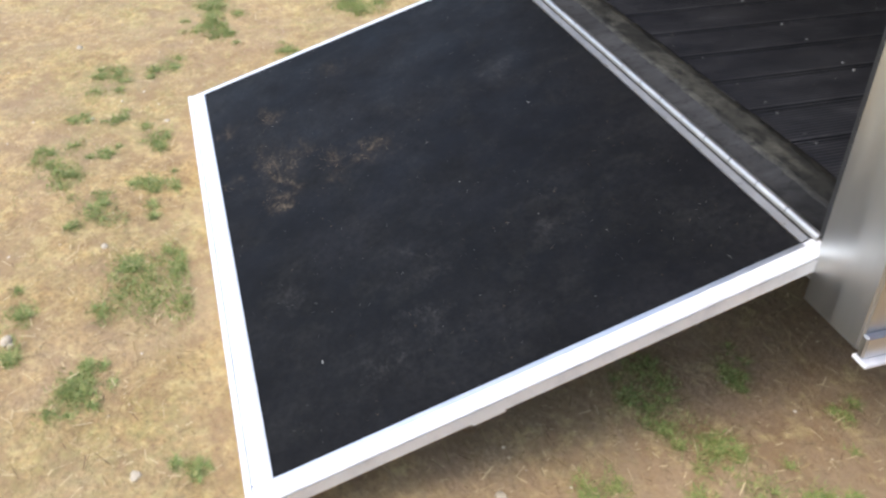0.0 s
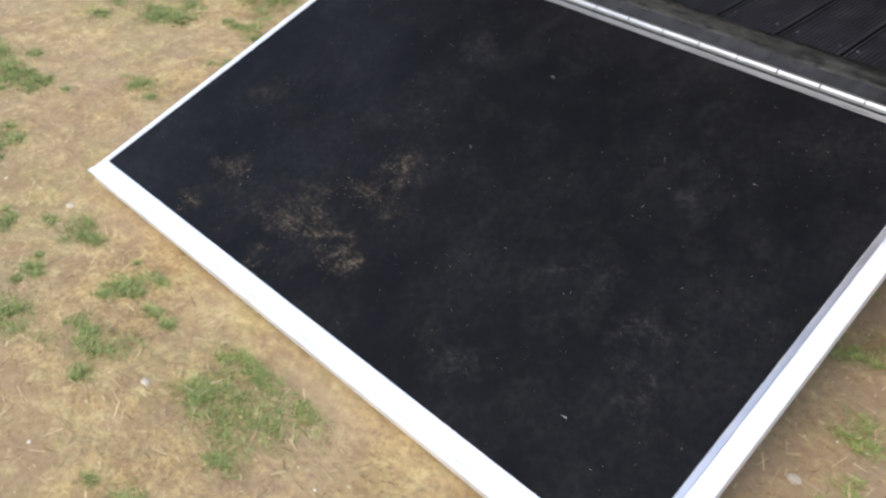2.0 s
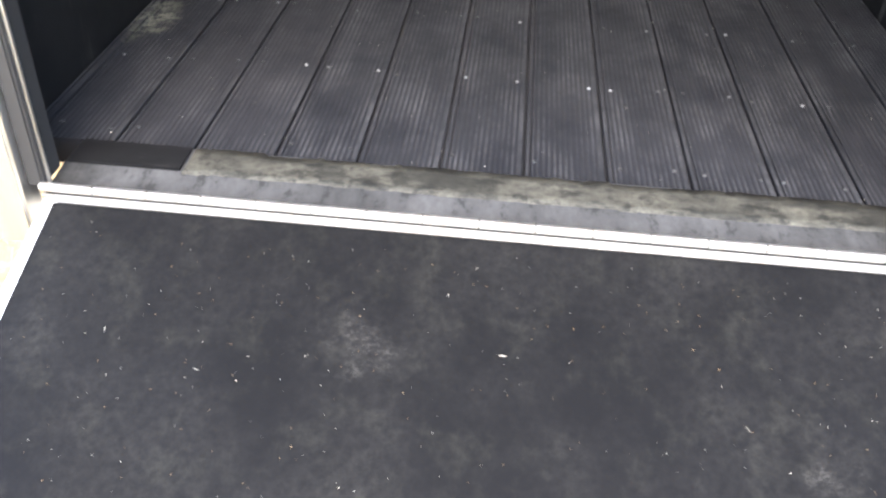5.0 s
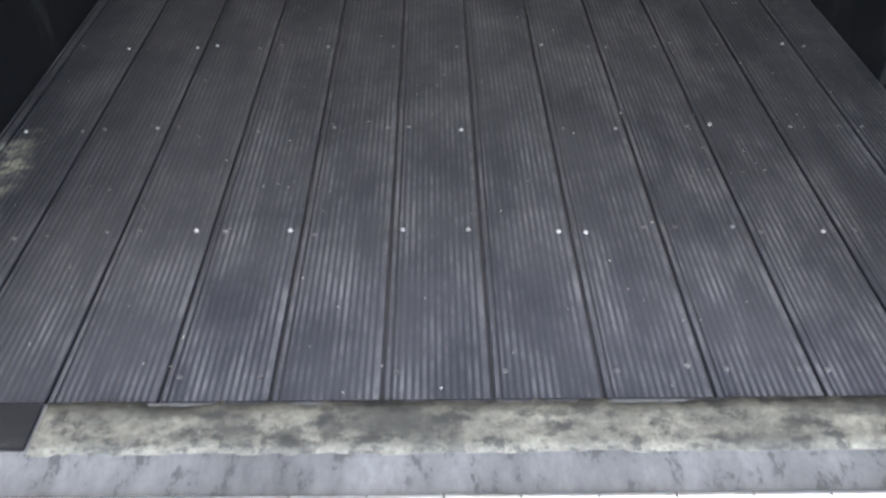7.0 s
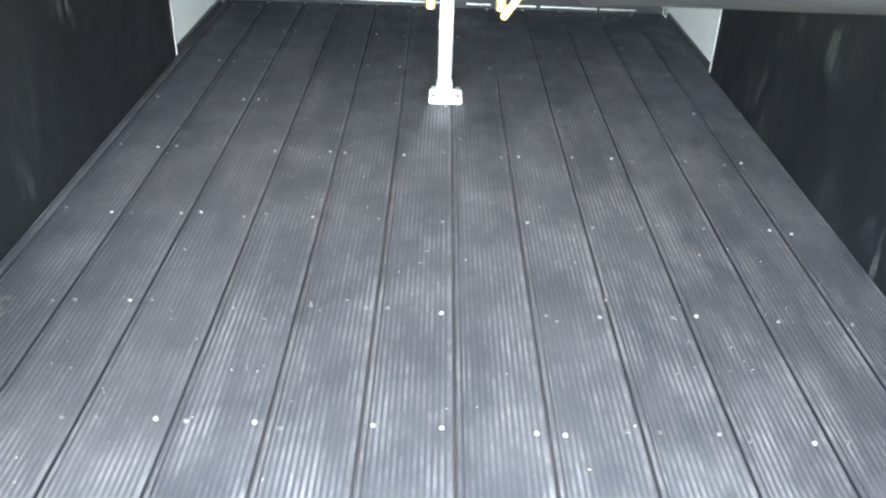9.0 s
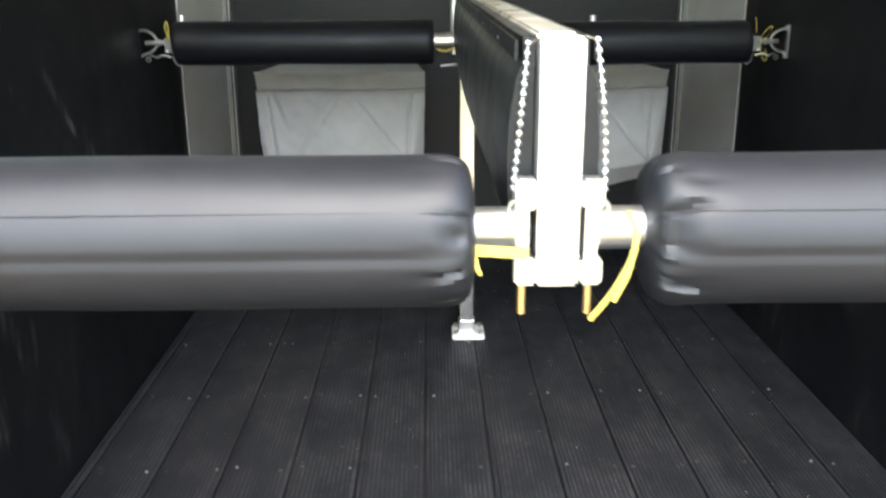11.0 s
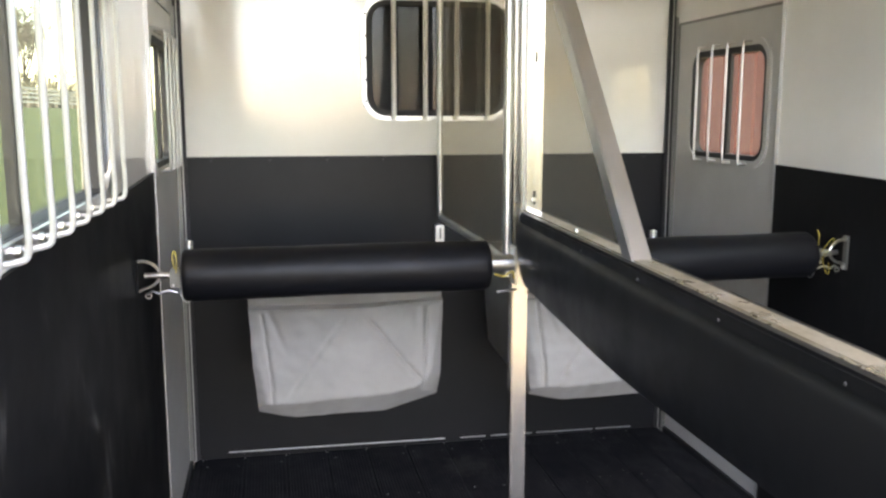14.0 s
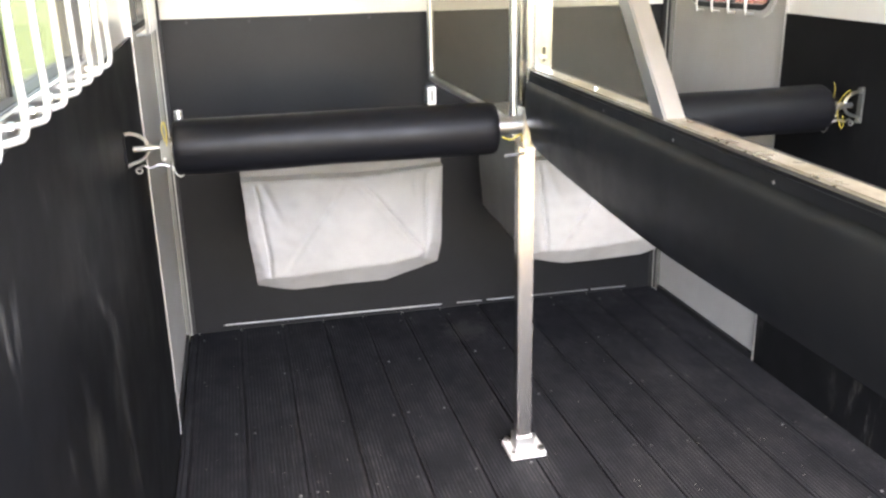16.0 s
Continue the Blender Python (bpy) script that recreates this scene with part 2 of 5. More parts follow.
for (cx, cy, sx, sy) in [(0.53, -0.38, 0.06, 0.05), (0.36, -0.95, 0.08, 0.05), (0.71, -0.81, 0.06, 0.08), (0.47, -0.65, 0.07, 0.09), (0.64, -0.72, 0.08, 0.09), (-0.25, -0.26, 0.10, 0.06)]:
    base = mix(MAT, calc(MAT, "MULTIPLY", blob(MAT, (cx, cy), (sx, sy), 0.8, 1.4, 14), calc(MAT, "MULTIPLY", flecks, 0.24)), base, (0.10, 0.095, 0.085))
put(MAT, "Base Color", base)
put(MAT, "Roughness", ramp_of(MAT, noise_tex(MAT, 7, 6), [(0.3, grey(0.52)), (0.7, grey(0.7))]))
bump(MAT, noise_tex(MAT, 150, 4), 0.25, 0.0015)
# floor planks: grooved black recycled-rubber boards with grey dust on the ribs
PLANK = mat("grooved_rubber_plank", (0.03, 0.03, 0.034), 0.5, 0.0, 0.07)
pinfo = PLANK.node_tree.nodes.new("ShaderNodeObjectInfo")
pz = PLANK.node_tree.nodes.new("ShaderNodeSeparateXYZ")
PLANK.node_tree.links.new(coords(PLANK), pz.inputs[0])
crest = ramp_of(PLANK, calc(PLANK, "MULTIPLY", pz.outputs["Z"], -900), [(0.10, grey(1)), (0.7, grey(0))])
pd = ramp_of(PLANK, noise_tex(PLANK, 5.2, 8, 0.7, (1.9, 0.7, 1)), [(0.44, grey(0.10)), (0.66, grey(1))])
pf = ramp_of(PLANK, noise_tex(PLANK, 55, 5, 0.7, (1, 0.35, 1)), [(0.3, grey(0.25)), (0.7, grey(1))])
film_dust = ramp_of(PLANK, noise_tex(PLANK, 4.6, 6, 0.6, (1, 1, 1), (4, 8, 0)), [(0.40, grey(0)), (0.72, grey(0.55))])
pcol = mix(PLANK, film_dust, (0.0102, 0.0109, 0.0134), (0.0235, 0.0242, 0.0270))
pcol = mix(PLANK, calc(PLANK, "MULTIPLY", crest, calc(PLANK, "MULTIPLY", pd, pf)), pcol, (0.061, 0.0617, 0.0655))
pcol = mix(PLANK, calc(PLANK, "MULTIPLY", pinfo.outputs["Random"], 0.22), pcol, (0.024, 0.0245, 0.027))
crud = calc(PLANK, "MULTIPLY", blob(PLANK, (-0.955, 0.83), (0.07, 0.16), 0.8, 0.9), ramp_of(PLANK, noise_tex(PLANK, 35, 5), [(0.42, grey(0)), (0.55, grey(0.8))]))
pcol = mix(PLANK, crud, pcol, (0.13, 0.13, 0.10))
pcol = mix(PLANK, calc(PLANK, "MULTIPLY", blob(PLANK, (0.07, 3.21), (0.12, 0.11), 0.5, 0.9), 0.20), pcol, (0.14, 0.135, 0.125))
put(PLANK, "Base Color", pcol)
put(PLANK, "Roughness", ramp_of(PLANK, noise_tex(PLANK, 8, 5), [(0.3, grey(0.50)), (0.7, grey(0.66))]))
bump(PLANK, noise_tex(PLANK, 180, 3), 0.2, 0.001)
# dirty sill plate behind the hinge
SILL = mat("dirty_sill", (0.2, 0.2, 0.18), 0.7, 0.0, 0.10)
sd = ramp_of(SILL, noise_tex(SILL, 28, 9, 0.75, (1.0, 0.5, 1)), [(0.41, grey(0.30)), (0.45, grey(0.70)), (0.62, grey(1))])
sg = ramp_of(SILL, noise_tex(SILL, 4, 5, 0.6, (1.2, 0.2, 1), (3, 0, 0)), [(0.3, grey(0.35)), (0.6, grey(1))])
sends = blob(SILL, (-0.05, 0.08), (0.92, 0.5), 0.30, 0.25, 9)
put(SILL, "Base Color", mix(SILL, calc(SILL, "MULTIPLY", calc(SILL, "MULTIPLY", sd, sg), sends), (0.0110, 0.0112, 0.0112), (0.062, 0.0632, 0.0640)))
bump(SILL, noise_tex(SILL, 60, 7, 0.7), 0.5, 0.002)
TAPE = mat("worn_grey_tape", (0.08, 0.08, 0.07), 0.6, 0.0, 0.15)
tp = ramp_of(TAPE, noise_tex(TAPE, 5, 6, 0.6, (1, 1, 1), (6, 2, 0)), [(0.34, grey(0.30)), (0.60, grey(1))])
chips = ramp_of(TAPE, noise_tex(TAPE, 30, 9, 0.76, (0.7, 1, 1), (3, 1, 0)), [(0.425, grey(0.12)), (0.465, grey(0.68)), (0.60, grey(1))])
tf = ramp_of(TAPE, noise_tex(TAPE, 85, 5, 0.7), [(0.32, grey(0.45)), (0.62, grey(1))])
tends = blob(TAPE, (-0.05, 0.12), (0.98, 0.5), 0.45, 0.3, 9)
torn = ramp_of(TAPE, noise_tex(TAPE, 15, 8, 0.72, (0.8, 1.3, 1), (8, 5, 0)), [(0.425, grey(0.36)), (0.455, grey(0.88)), (0.62, grey(1))])
worn = calc(TAPE, "MULTIPLY", calc(TAPE, "MULTIPLY", calc(TAPE, "MULTIPLY", tp, torn), chips), calc(TAPE, "MULTIPLY", tf, tends))
for cx, cy, sx, sy, k in ((-0.14, 0.145, 0.10, 0.03, 0.5), (-0.27, 0.10, 0.05, 0.025, 0.6), (0.42, 0.105, 0.07, 0.02, 0.45), (0.62, 0.165, 0.14, 0.014, 0.5), (-0.47, 0.17, 0.05, 0.02, 0.5)):
    worn = calc(TAPE, "MULTIPLY", worn, calc(TAPE, "SUBTRACT", 1.0, calc(TAPE, "MULTIPLY", blob(TAPE, (cx, cy), (sx, sy), 0.35, 1.1, 34), k)))
put(TAPE, "Base Color", mix(TAPE, worn, (0.0120, 0.0122, 0.0115), (0.098, 0.096, 0.079)))
bump(TAPE, noise_tex(TAPE, 45, 8, 0.7), 0.6, 0.003)
VINYL = mat("black_padded_vinyl", (0.0068, 0.0071, 0.0074), 0.42, 0.0, 0.30)
bump(VINYL, noise_tex(VINYL, 260, 2), 0.10, 0.0006)
put(VINYL, "Roughness", ramp_of(VINYL, noise_tex(VINYL, 12, 5), [(0.3, grey(0.3)), (0.7, grey(0.46))]))
BARVINYL = mat("black_bar_vinyl", (0.0038, 0.0041, 0.0054), 0.48, 0.0, 0.24)
put(BARVINYL, "Roughness", ramp_of(BARVINYL, noise_tex(BARVINYL, 12, 5), [(0.3, grey(0.42)), (0.7, grey(0.54))]))
bump(BARVINYL, noise_tex(BARVINYL, 260, 2), 0.10, 0.0006)
DUSTYVINYL = mat("dusty_padded_vinyl", (0.02, 0.02, 0.022), 0.6, 0.0, 0.40)
put(DUSTYVINYL, "Base Color", ramp_of(DUSTYVINYL, noise_tex(DUSTYVINYL, 9, 7), [(0.3, (0.0046, 0.0049, 0.0066)), (0.75, (0.0080, 0.0082, 0.0098))]))
put(DUSTYVINYL, "Roughness", ramp_of(DUSTYVINYL, noise_tex(DUSTYVINYL, 5, 6, 0.6, (0.5, 1, 1)), [(0.3, grey(0.50)), (0.7, grey(0.58))]))
bump(DUSTYVINYL, noise_tex(DUSTYVINYL, 220, 2), 0.12, 0.0006)
BAG = mat("grey_coated_canvas", (0.46, 0.46, 0.44), 0.55)
put(BAG, "Base Color", ramp_of(BAG, noise_tex(BAG, 6, 7), [(0.3, (0.285, 0.280, 0.266)), (0.7, (0.345, 0.338, 0.322))]))
bump(BAG, noise_tex(BAG, 350, 2), 0.2, 0.0008)
FRAMEGREY = mat("charcoal_window_frame", (0.052, 0.058, 0.070), 0.45)
BLACKSEAL = mat("black_seal", (0.012, 0.012, 0.013), 0.6)
STEEL = mat("zinc_steel", (0.62, 0.62, 0.60), 0.28, 1.0)
BRASS = mat("brass_pin", (0.55, 0.40, 0.18), 0.4, 1.0)
YELLOW = mat("yellow_cord", (0.40, 0.32, 0.06), 0.7)
FORK = mat("dull_zinc_plate", (0.20, 0.20, 0.185), 0.45, 0.8)
SCREW = mat("worn_screw_head", (0.7, 0.7, 0.68), 0.45, 0.6)
scinfo = SCREW.node_tree.nodes.new("ShaderNodeObjectInfo")
put(SCREW, "Base Color", ramp_of(SCREW, scinfo.outputs["Random"], [(0.0, (0.03, 0.03, 0.03)), (0.6, (0.075, 0.075, 0.075)), (1.0, (0.27, 0.27, 0.27))]))
RED = mat("red_barn_boards", (0.30, 0.055, 0.04), 0.7)
put(RED, "Base Color", ramp_of(RED, noise_tex(RED, 2.5, 6, 0.6, (1, 1, 0.3)), [(0.3, (0.19, 0.055, 0.045)), (0.7, (0.29, 0.09, 0.072))]))
PAINTW = mat("white_fence_paint", (0.42, 0.41, 0.38), 0.6)
BARK = mat("bark", (0.10, 0.075, 0.055), 0.9)
put(BARK, "Base Color", ramp_of(BARK, noise_tex(BARK, 9, 6, 0.7, (1, 1, 0.2)), [(0.3, (0.05, 0.04, 0.03)), (0.7, (0.16, 0.125, 0.095))]))
LEAF = mat("leaves", (0.07, 0.10, 0.03), 0.6)
linfo = LEAF.node_tree.nodes.new("ShaderNodeNewGeometry")
put(LEAF, "Base Color", ramp_of(LEAF, linfo.outputs["Random Per Island"], [(0.0, (0.065, 0.068, 0.034)), (0.5, (0.11, 0.105, 0.055)), (1.0, (0.17, 0.145, 0.085))]))
BLADE = mat("grass_blades", (0.08, 0.13, 0.03), 0.6)
binfo = BLADE.node_tree.nodes.new("ShaderNodeNewGeometry")
put(BLADE, "Base Color", ramp_of(BLADE, binfo.outputs["Random Per Island"], [(0.0, (0.13, 0.19, 0.04)), (0.6, (0.235, 0.29, 0.075)), (1.0, (0.44, 0.40, 0.15))]))
STRAW = mat("dry_straw", (0.40, 0.30, 0.16), 0.8)
sinfo = STRAW.node_tree.nodes.new("ShaderNodeNewGeometry")
put(STRAW, "Base Color", ramp_of(STRAW, sinfo.outputs["Random Per Island"], [(0.0, (0.16, 0.10, 0.045)), (0.5, (0.44, 0.32, 0.145)), (1.0, (0.72, 0.58, 0.33))]))
HAY = mat("trodden_hay", (0.2, 0.13, 0.06), 0.85)
hinfo = HAY.node_tree.nodes.new("ShaderNodeNewGeometry")
put(HAY, "Base Color", ramp_of(HAY, hinfo.outputs["Random Per Island"], [(0.0, (0.05, 0.032, 0.017)), (0.7, (0.12, 0.078, 0.040)), (1.0, (0.27, 0.20, 0.12))]))
CHAFF = mat("pale_chaff", (0.42, 0.40, 0.35), 0.8)
cinfo = CHAFF.node_tree.nodes.new("ShaderNodeNewGeometry")
put(CHAFF, "Base Color", ramp_of(CHAFF, cinfo.outputs["Random Per Island"], [(0.0, (0.09, 0.085, 0.07)), (0.6, (0.24, 0.23, 0.20)), (1.0, (0.55, 0.53, 0.47))]))
STONE = mat("pale_stone", (0.45, 0.40, 0.33), 0.8)
put(STONE, "Base Color", ramp_of(STONE, noise_tex(STONE, 30, 5), [(0.3, (0.36, 0.30, 0.21)), (0.7, (0.52, 0.45, 0.34))]))
GRIT = mat("grit", (0.5, 0.4, 0.28), 0.9)
ginfo = GRIT.node_tree.nodes.new("ShaderNodeNewGeometry")
put(GRIT, "Base Color", ramp_of(GRIT, ginfo.outputs["Random Per Island"], [(0.0, (0.20, 0.13, 0.06)), (0.55, (0.45, 0.34, 0.18)), (0.85, (0.62, 0.53, 0.36)), (1.0, (0.78, 0.74, 0.64))]))
# ground: sandy soil with thin dry grass near the trailer, lawn further off
SOIL = mat("sandy_soil", (0.403, 0.283, 0.143), 0.95)
s1 = ramp_of(SOIL, noise_tex(SOIL, 1.3, 8, 0.62), [(0.32, (0.378, 0.230, 0.080)), (0.5, (0.634, 0.431, 0.163)), (0.7, (0.800, 0.584, 0.245))])
s2 = ramp_of(SOIL, noise_tex(SOIL, 26, 8, 0.75), [(0.3, (0.183, 0.112, 0.039)), (0.50, (0.634, 0.437, 0.168)), (0.70, (0.800, 0.700, 0.326))])
soil = mix(SOIL, 0.62, s1, s2)
olive = ramp_of(SOIL, noise_tex(SOIL, 7, 7, 0.7, (1, 1, 1), (9, 4, 0)), [(0.44, grey(0)), (0.62, grey(0.7))])
soil = mix(SOIL, calc(SOIL, "MULTIPLY", olive, ramp_of(SOIL, noise_tex(SOIL, 48, 5, 0.8), [(0.35, grey(0.1)), (0.6, grey(1))])), soil, (0.293, 0.195, 0.076))
clod = ramp_of(SOIL, noise_tex(SOIL, 75, 6, 0.8), [(0.36, grey(0.85)), (0.51, grey(0)), (1.0, grey(0))])
soil = mix(SOIL, clod, soil, (0.134, 0.078, 0.034))
gm = calc(SOIL, "MULTIPLY", ramp_of(SOIL, noise_tex(SOIL, 2.1, 6, 0.6, (1, 1, 1), (3.1, 0.7, 0)), [(0.42, grey(0)), (0.58, grey(1))]), ramp_of(SOIL, noise_tex(SOIL, 38, 5, 0.7), [(0.38, grey(0)), (0.6, grey(1))]))
soil = mix(SOIL, calc(SOIL, "MULTIPLY", gm, 0.55), soil, (0.293, 0.295, 0.087))
# browner soil right of the ramp, the weaker light there mixed into its colour
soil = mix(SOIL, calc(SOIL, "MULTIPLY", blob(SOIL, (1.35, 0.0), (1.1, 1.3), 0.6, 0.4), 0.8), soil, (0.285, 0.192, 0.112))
patch = ramp_of(SOIL, noise_tex(SOIL, 8.5, 8, 0.72, (1, 1, 1), (2, 7, 0)), [(0.47, grey(0)), (0.59, grey(0.7))])
soil = mix(SOIL, patch, soil, (0.268, 0.159, 0.065))
pale = ramp_of(SOIL, noise_tex(SOIL, 13, 8, 0.75, (1, 1, 1), (11, 3, 0)), [(0.54, grey(0)), (0.66, grey(0.55))])
soil = mix(SOIL, pale, soil, (0.800, 0.661, 0.275))
lawnmask = blob(SOIL, (1.0, 0.0), (9.0, 9.0), 0.45, 0.35)
lawn = ramp_of(SOIL, noise_tex(SOIL, 5, 8, 0.7), [(0.3, (0.040, 0.066, 0.011)), (0.7, (0.072, 0.100, 0.019))])
soil = mix(SOIL, ramp_of(SOIL, noise_tex(SOIL, 3.3, 7, 0.7, (1, 1, 1), (1, 12, 0)), [(0.36, grey(0.12)), (0.64, grey(0.62))]), soil, (0.40, 0.285, 0.175))
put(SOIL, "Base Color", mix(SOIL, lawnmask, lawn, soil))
bump(SOIL, noise_tex(SOIL, 40, 8, 0.75), 0.7, 0.02)


def pane_mat(name, tint, gloss, haze=0.0, film="ShaderNodeBsdfTranslucent"):
    m = bpy.data.materials.new(name)
    m.use_nodes = True
    n, l = m.node_tree.nodes, m.node_tree.links
    n.clear()
    out = n.new("ShaderNodeOutputMaterial")
    tr = n.new("ShaderNodeBsdfTransparent")
    tr.inputs["Color"].default_value = (*tint, 1)
    gl = n.new("ShaderNodeBsdfGlossy")
    gl.inputs["Roughness"].default_value = 0.04
    mx = n.new("ShaderNodeMixShader")
    mx.inputs[0].default_value = gloss
    l.new(tr.outputs[0], mx.inputs[1])
    l.new(gl.outputs[0], mx.inputs[2])
    dust = n.new(film)
    dust.inputs["Color"].default_value = (0.85, 0.79, 0.64, 1) if film.endswith("Translucent") else (0.62, 0.66, 0.70, 1)
    dirty = n.new("ShaderNodeMixShader")
    dirty.inputs[0].default_value = haze
    l.new(mx.outputs[0], dirty.inputs[1])
    l.new(dust.outputs[0], dirty.inputs[2])
    l.new(dirty.outputs[0], out.inputs[0])
    return m


GLASS = pane_mat("window_glass", (0.68, 0.66, 0.54), 0.05, 0.02)
SMOKED = pane_mat("smoked_glass", (0.30, 0.31, 0.33), 0.012, 0.055, "ShaderNodeBsdfDiffuse")
PLEXI = pane_mat("smoky_plexiglass", (0.78, 0.76, 0.71), 0.05, 0.07)


# ---- mesh helpers ----
def smooth(me, angle=35):
    me.polygons.foreach_set("use_smooth", [True] * len(me.polygons))
    me.set_sharp_from_angle(angle=radians(angle))


def mesh_of(name, bm, material):
    me = bpy.data.meshes.new(name)
    bm.normal_update()
    bm.to_mesh(me)
    bm.free()
    me.materials.append(material)
    smooth(me)
    return me


def part(name, bm, material, parent=None, label=""):
    ob = new(name, mesh_of(name, bm, material))
    if parent:
        ob.parent = parent
        ob.matrix_parent_inverse = Matrix.Translation(-parent.location)
    if label:
        ob["label"] = label
    return ob


def thing(name, at, label, category, group="", kind=""):
    ob = new(name)
    ob.location = at
    ob.empty_display_size = 0.1
    return tagged(ob, label, category, group, kind)


def bm_box(lo, hi, bevel=0.0, bm=None, seg=2):
    bm = bm or bmesh.new()
    c = [(a + b) / 2 for a, b in zip(lo, hi)]
    s = [b - a for a, b in zip(lo, hi)]
    r = bmesh.ops.create_cube(bm, size=1, matrix=Matrix.Translation(c) @ Matrix.Diagonal((*s, 1)))
    if bevel > 0:
        es = list({e for v in r["verts"] for e in v.link_edges})
        bmesh.ops.bevel(bm, geom=es, offset=bevel, segments=seg, affect="EDGES", clamp_overlap=True)
    return bm


def bm_rod(a, b, r, seg=16, bm=None, r2=None):
    bm = bm or bmesh.new()
    a, b = Vector(a), Vector(b)
    m = Matrix.Translation((a + b) / 2) @ (b - a).to_track_quat("Z", "Y").to_matrix().to_4x4()
    bmesh.ops.create_cone(bm, cap_ends=True, segments=seg, radius1=r, radius2=r if r2 is None else r2, depth=(b - a).length, matrix=m)
    return bm


def bm_bar(a, b, w, h, bm=None, bevel=0.003, up=(0, 0, 1)):
    """A square tube from a to b, w across and h along up."""
    bm = bm or bmesh.new()
    a, b = Vector(a), Vector(b)
    d = (b - a).normalized()
    side = d.cross(Vector(up)).normalized()
    top = side.cross(d)
    m = Matrix((side, d, top)).transposed().to_4x4()
    m.translation = (a + b) / 2
    r = bmesh.ops.create_cube(bm, size=1, matrix=m @ Matrix.Diagonal((w, (b - a).length, h, 1)))
    es = list({e for v in r["verts"] for e in v.link_edges})
    bmesh.ops.bevel(bm, geom=es, offset=bevel, segments=2, affect="EDGES")
    return bm


def bm_sweep(pts, r, seg=10, bm=None, closed=False):
    """A round rod through points."""
    bm = bm or bmesh.new()
    pts = [Vector(p) for p in pts]
    rings = []
    last = None
    n = len(pts)
    for k, p in enumerate(pts):
        q0 = pts[k - 1] if (k or closed) else p
        q1 = pts[(k + 1) % n] if (k < n - 1 or closed) else p
        d = (q1 - q0).normalized()
        ref = last if last is not None else (Vector((0, 0, 1)) if abs(d.z) < 0.9 else Vector((1, 0, 0)))
        s = (ref - d * ref.dot(d)).normalized()
        last = s
        u = d.cross(s)
        rings.append([bm.verts.new(p + (s * math.cos(2 * math.pi * j / seg) + u * math.sin(2 * math.pi * j / seg)) * r) for j in range(seg)])
    for k in range(n if closed else n - 1):
        a, b = rings[k], rings[(k + 1) % n]
        for j in range(seg):
            bm.faces.new((a[j], a[(j + 1) % seg], b[(j + 1) % seg], b[j]))
    if not closed:
        bm.faces.new(list(reversed(rings[0])))
        bm.faces.new(rings[-1])
    bmesh.ops.recalc_face_normals(bm, faces=bm.faces)
    return bm


def curve_pts(pts, n=6):
    """Catmull-Rom points through a few places."""
    p = [Vector(q) for q in pts]
    p = [p[0] * 2 - p[1]] + p + [p[-1] * 2 - p[-2]]
    out = []
    for k in range(1, len(p) - 2):
        for j in range(n):
            t = j / n
            a, b, c, d = p[k - 1], p[k], p[k + 1], p[k + 2]
            out.append(0.5 * ((2 * b) + (c - a) * t + (2 * a - 5 * b + 4 * c - d) * t * t + (3 * b - a - 3 * c + d) * t ** 3))
    return out + [p[-2]]


def rounded(u0, v0, u1, v1, r, seg=8):
    out = []
    for cu, cv, a0 in ((u1 - r, v1 - r, 0), (u0 + r, v1 - r, 90), (u0 + r, v0 + r, 180), (u1 - r, v0 + r, 270)):
        for j in range(seg + 1):
            a = radians(a0 + 90 * j / seg)
            out.append((cu + r * math.cos(a), cv + r * math.sin(a)))
    return out


def bm_ring(outer, inner, w0, w1, place):
    """A frame between two loops, from depth w0 to w1; place maps (u, v, w) into the world."""
    bm = bmesh.new()
    rows = [[bm.verts.new(place(u, v, w)) for u, v in loop] for loop, w in ((outer, w0), (outer, w1), (inner, w1), (inner, w0))]
    n = len(outer)
    for k in range(4):
        a, b = rows[k], rows[(k + 1) % 4]
        for j in range(n):
            bm.faces.new((a[j], a[(j + 1) % n], b[(j + 1) % n], b[j]))
    bmesh.ops.recalc_face_normals(bm, faces=bm.faces)
    return bm


# ---- the ground ----
GZ = -0.43
KICK = 1.232
XW = 1.012


def dip(y, fall=0.007):
    return fall * (y - 2.65)


YF = 3.47
CEIL = 2.38


def land(x, y):
    """Height of the land: level round the trailer, rising to the fence on the left."""
    k = min(1.0, max(0.0, (-x - 3.0) / 15.0))
    return GZ + 2.2 * k * k * (3 - 2 * k)


def grade():
    near = [-2.6 + 0.05 * k for k in range(int(4.4 / 0.05))]
    out = []
    step, v = 0.07, near[0]
    while v > -420:
        v -= step
        step *= 1.22
        out.append(v)
    out = list(reversed(out)) + near
    step, v = 0.07, near[-1]
    while v < 420:
        v += step
        step *= 1.22
        out.append(v)
    return out


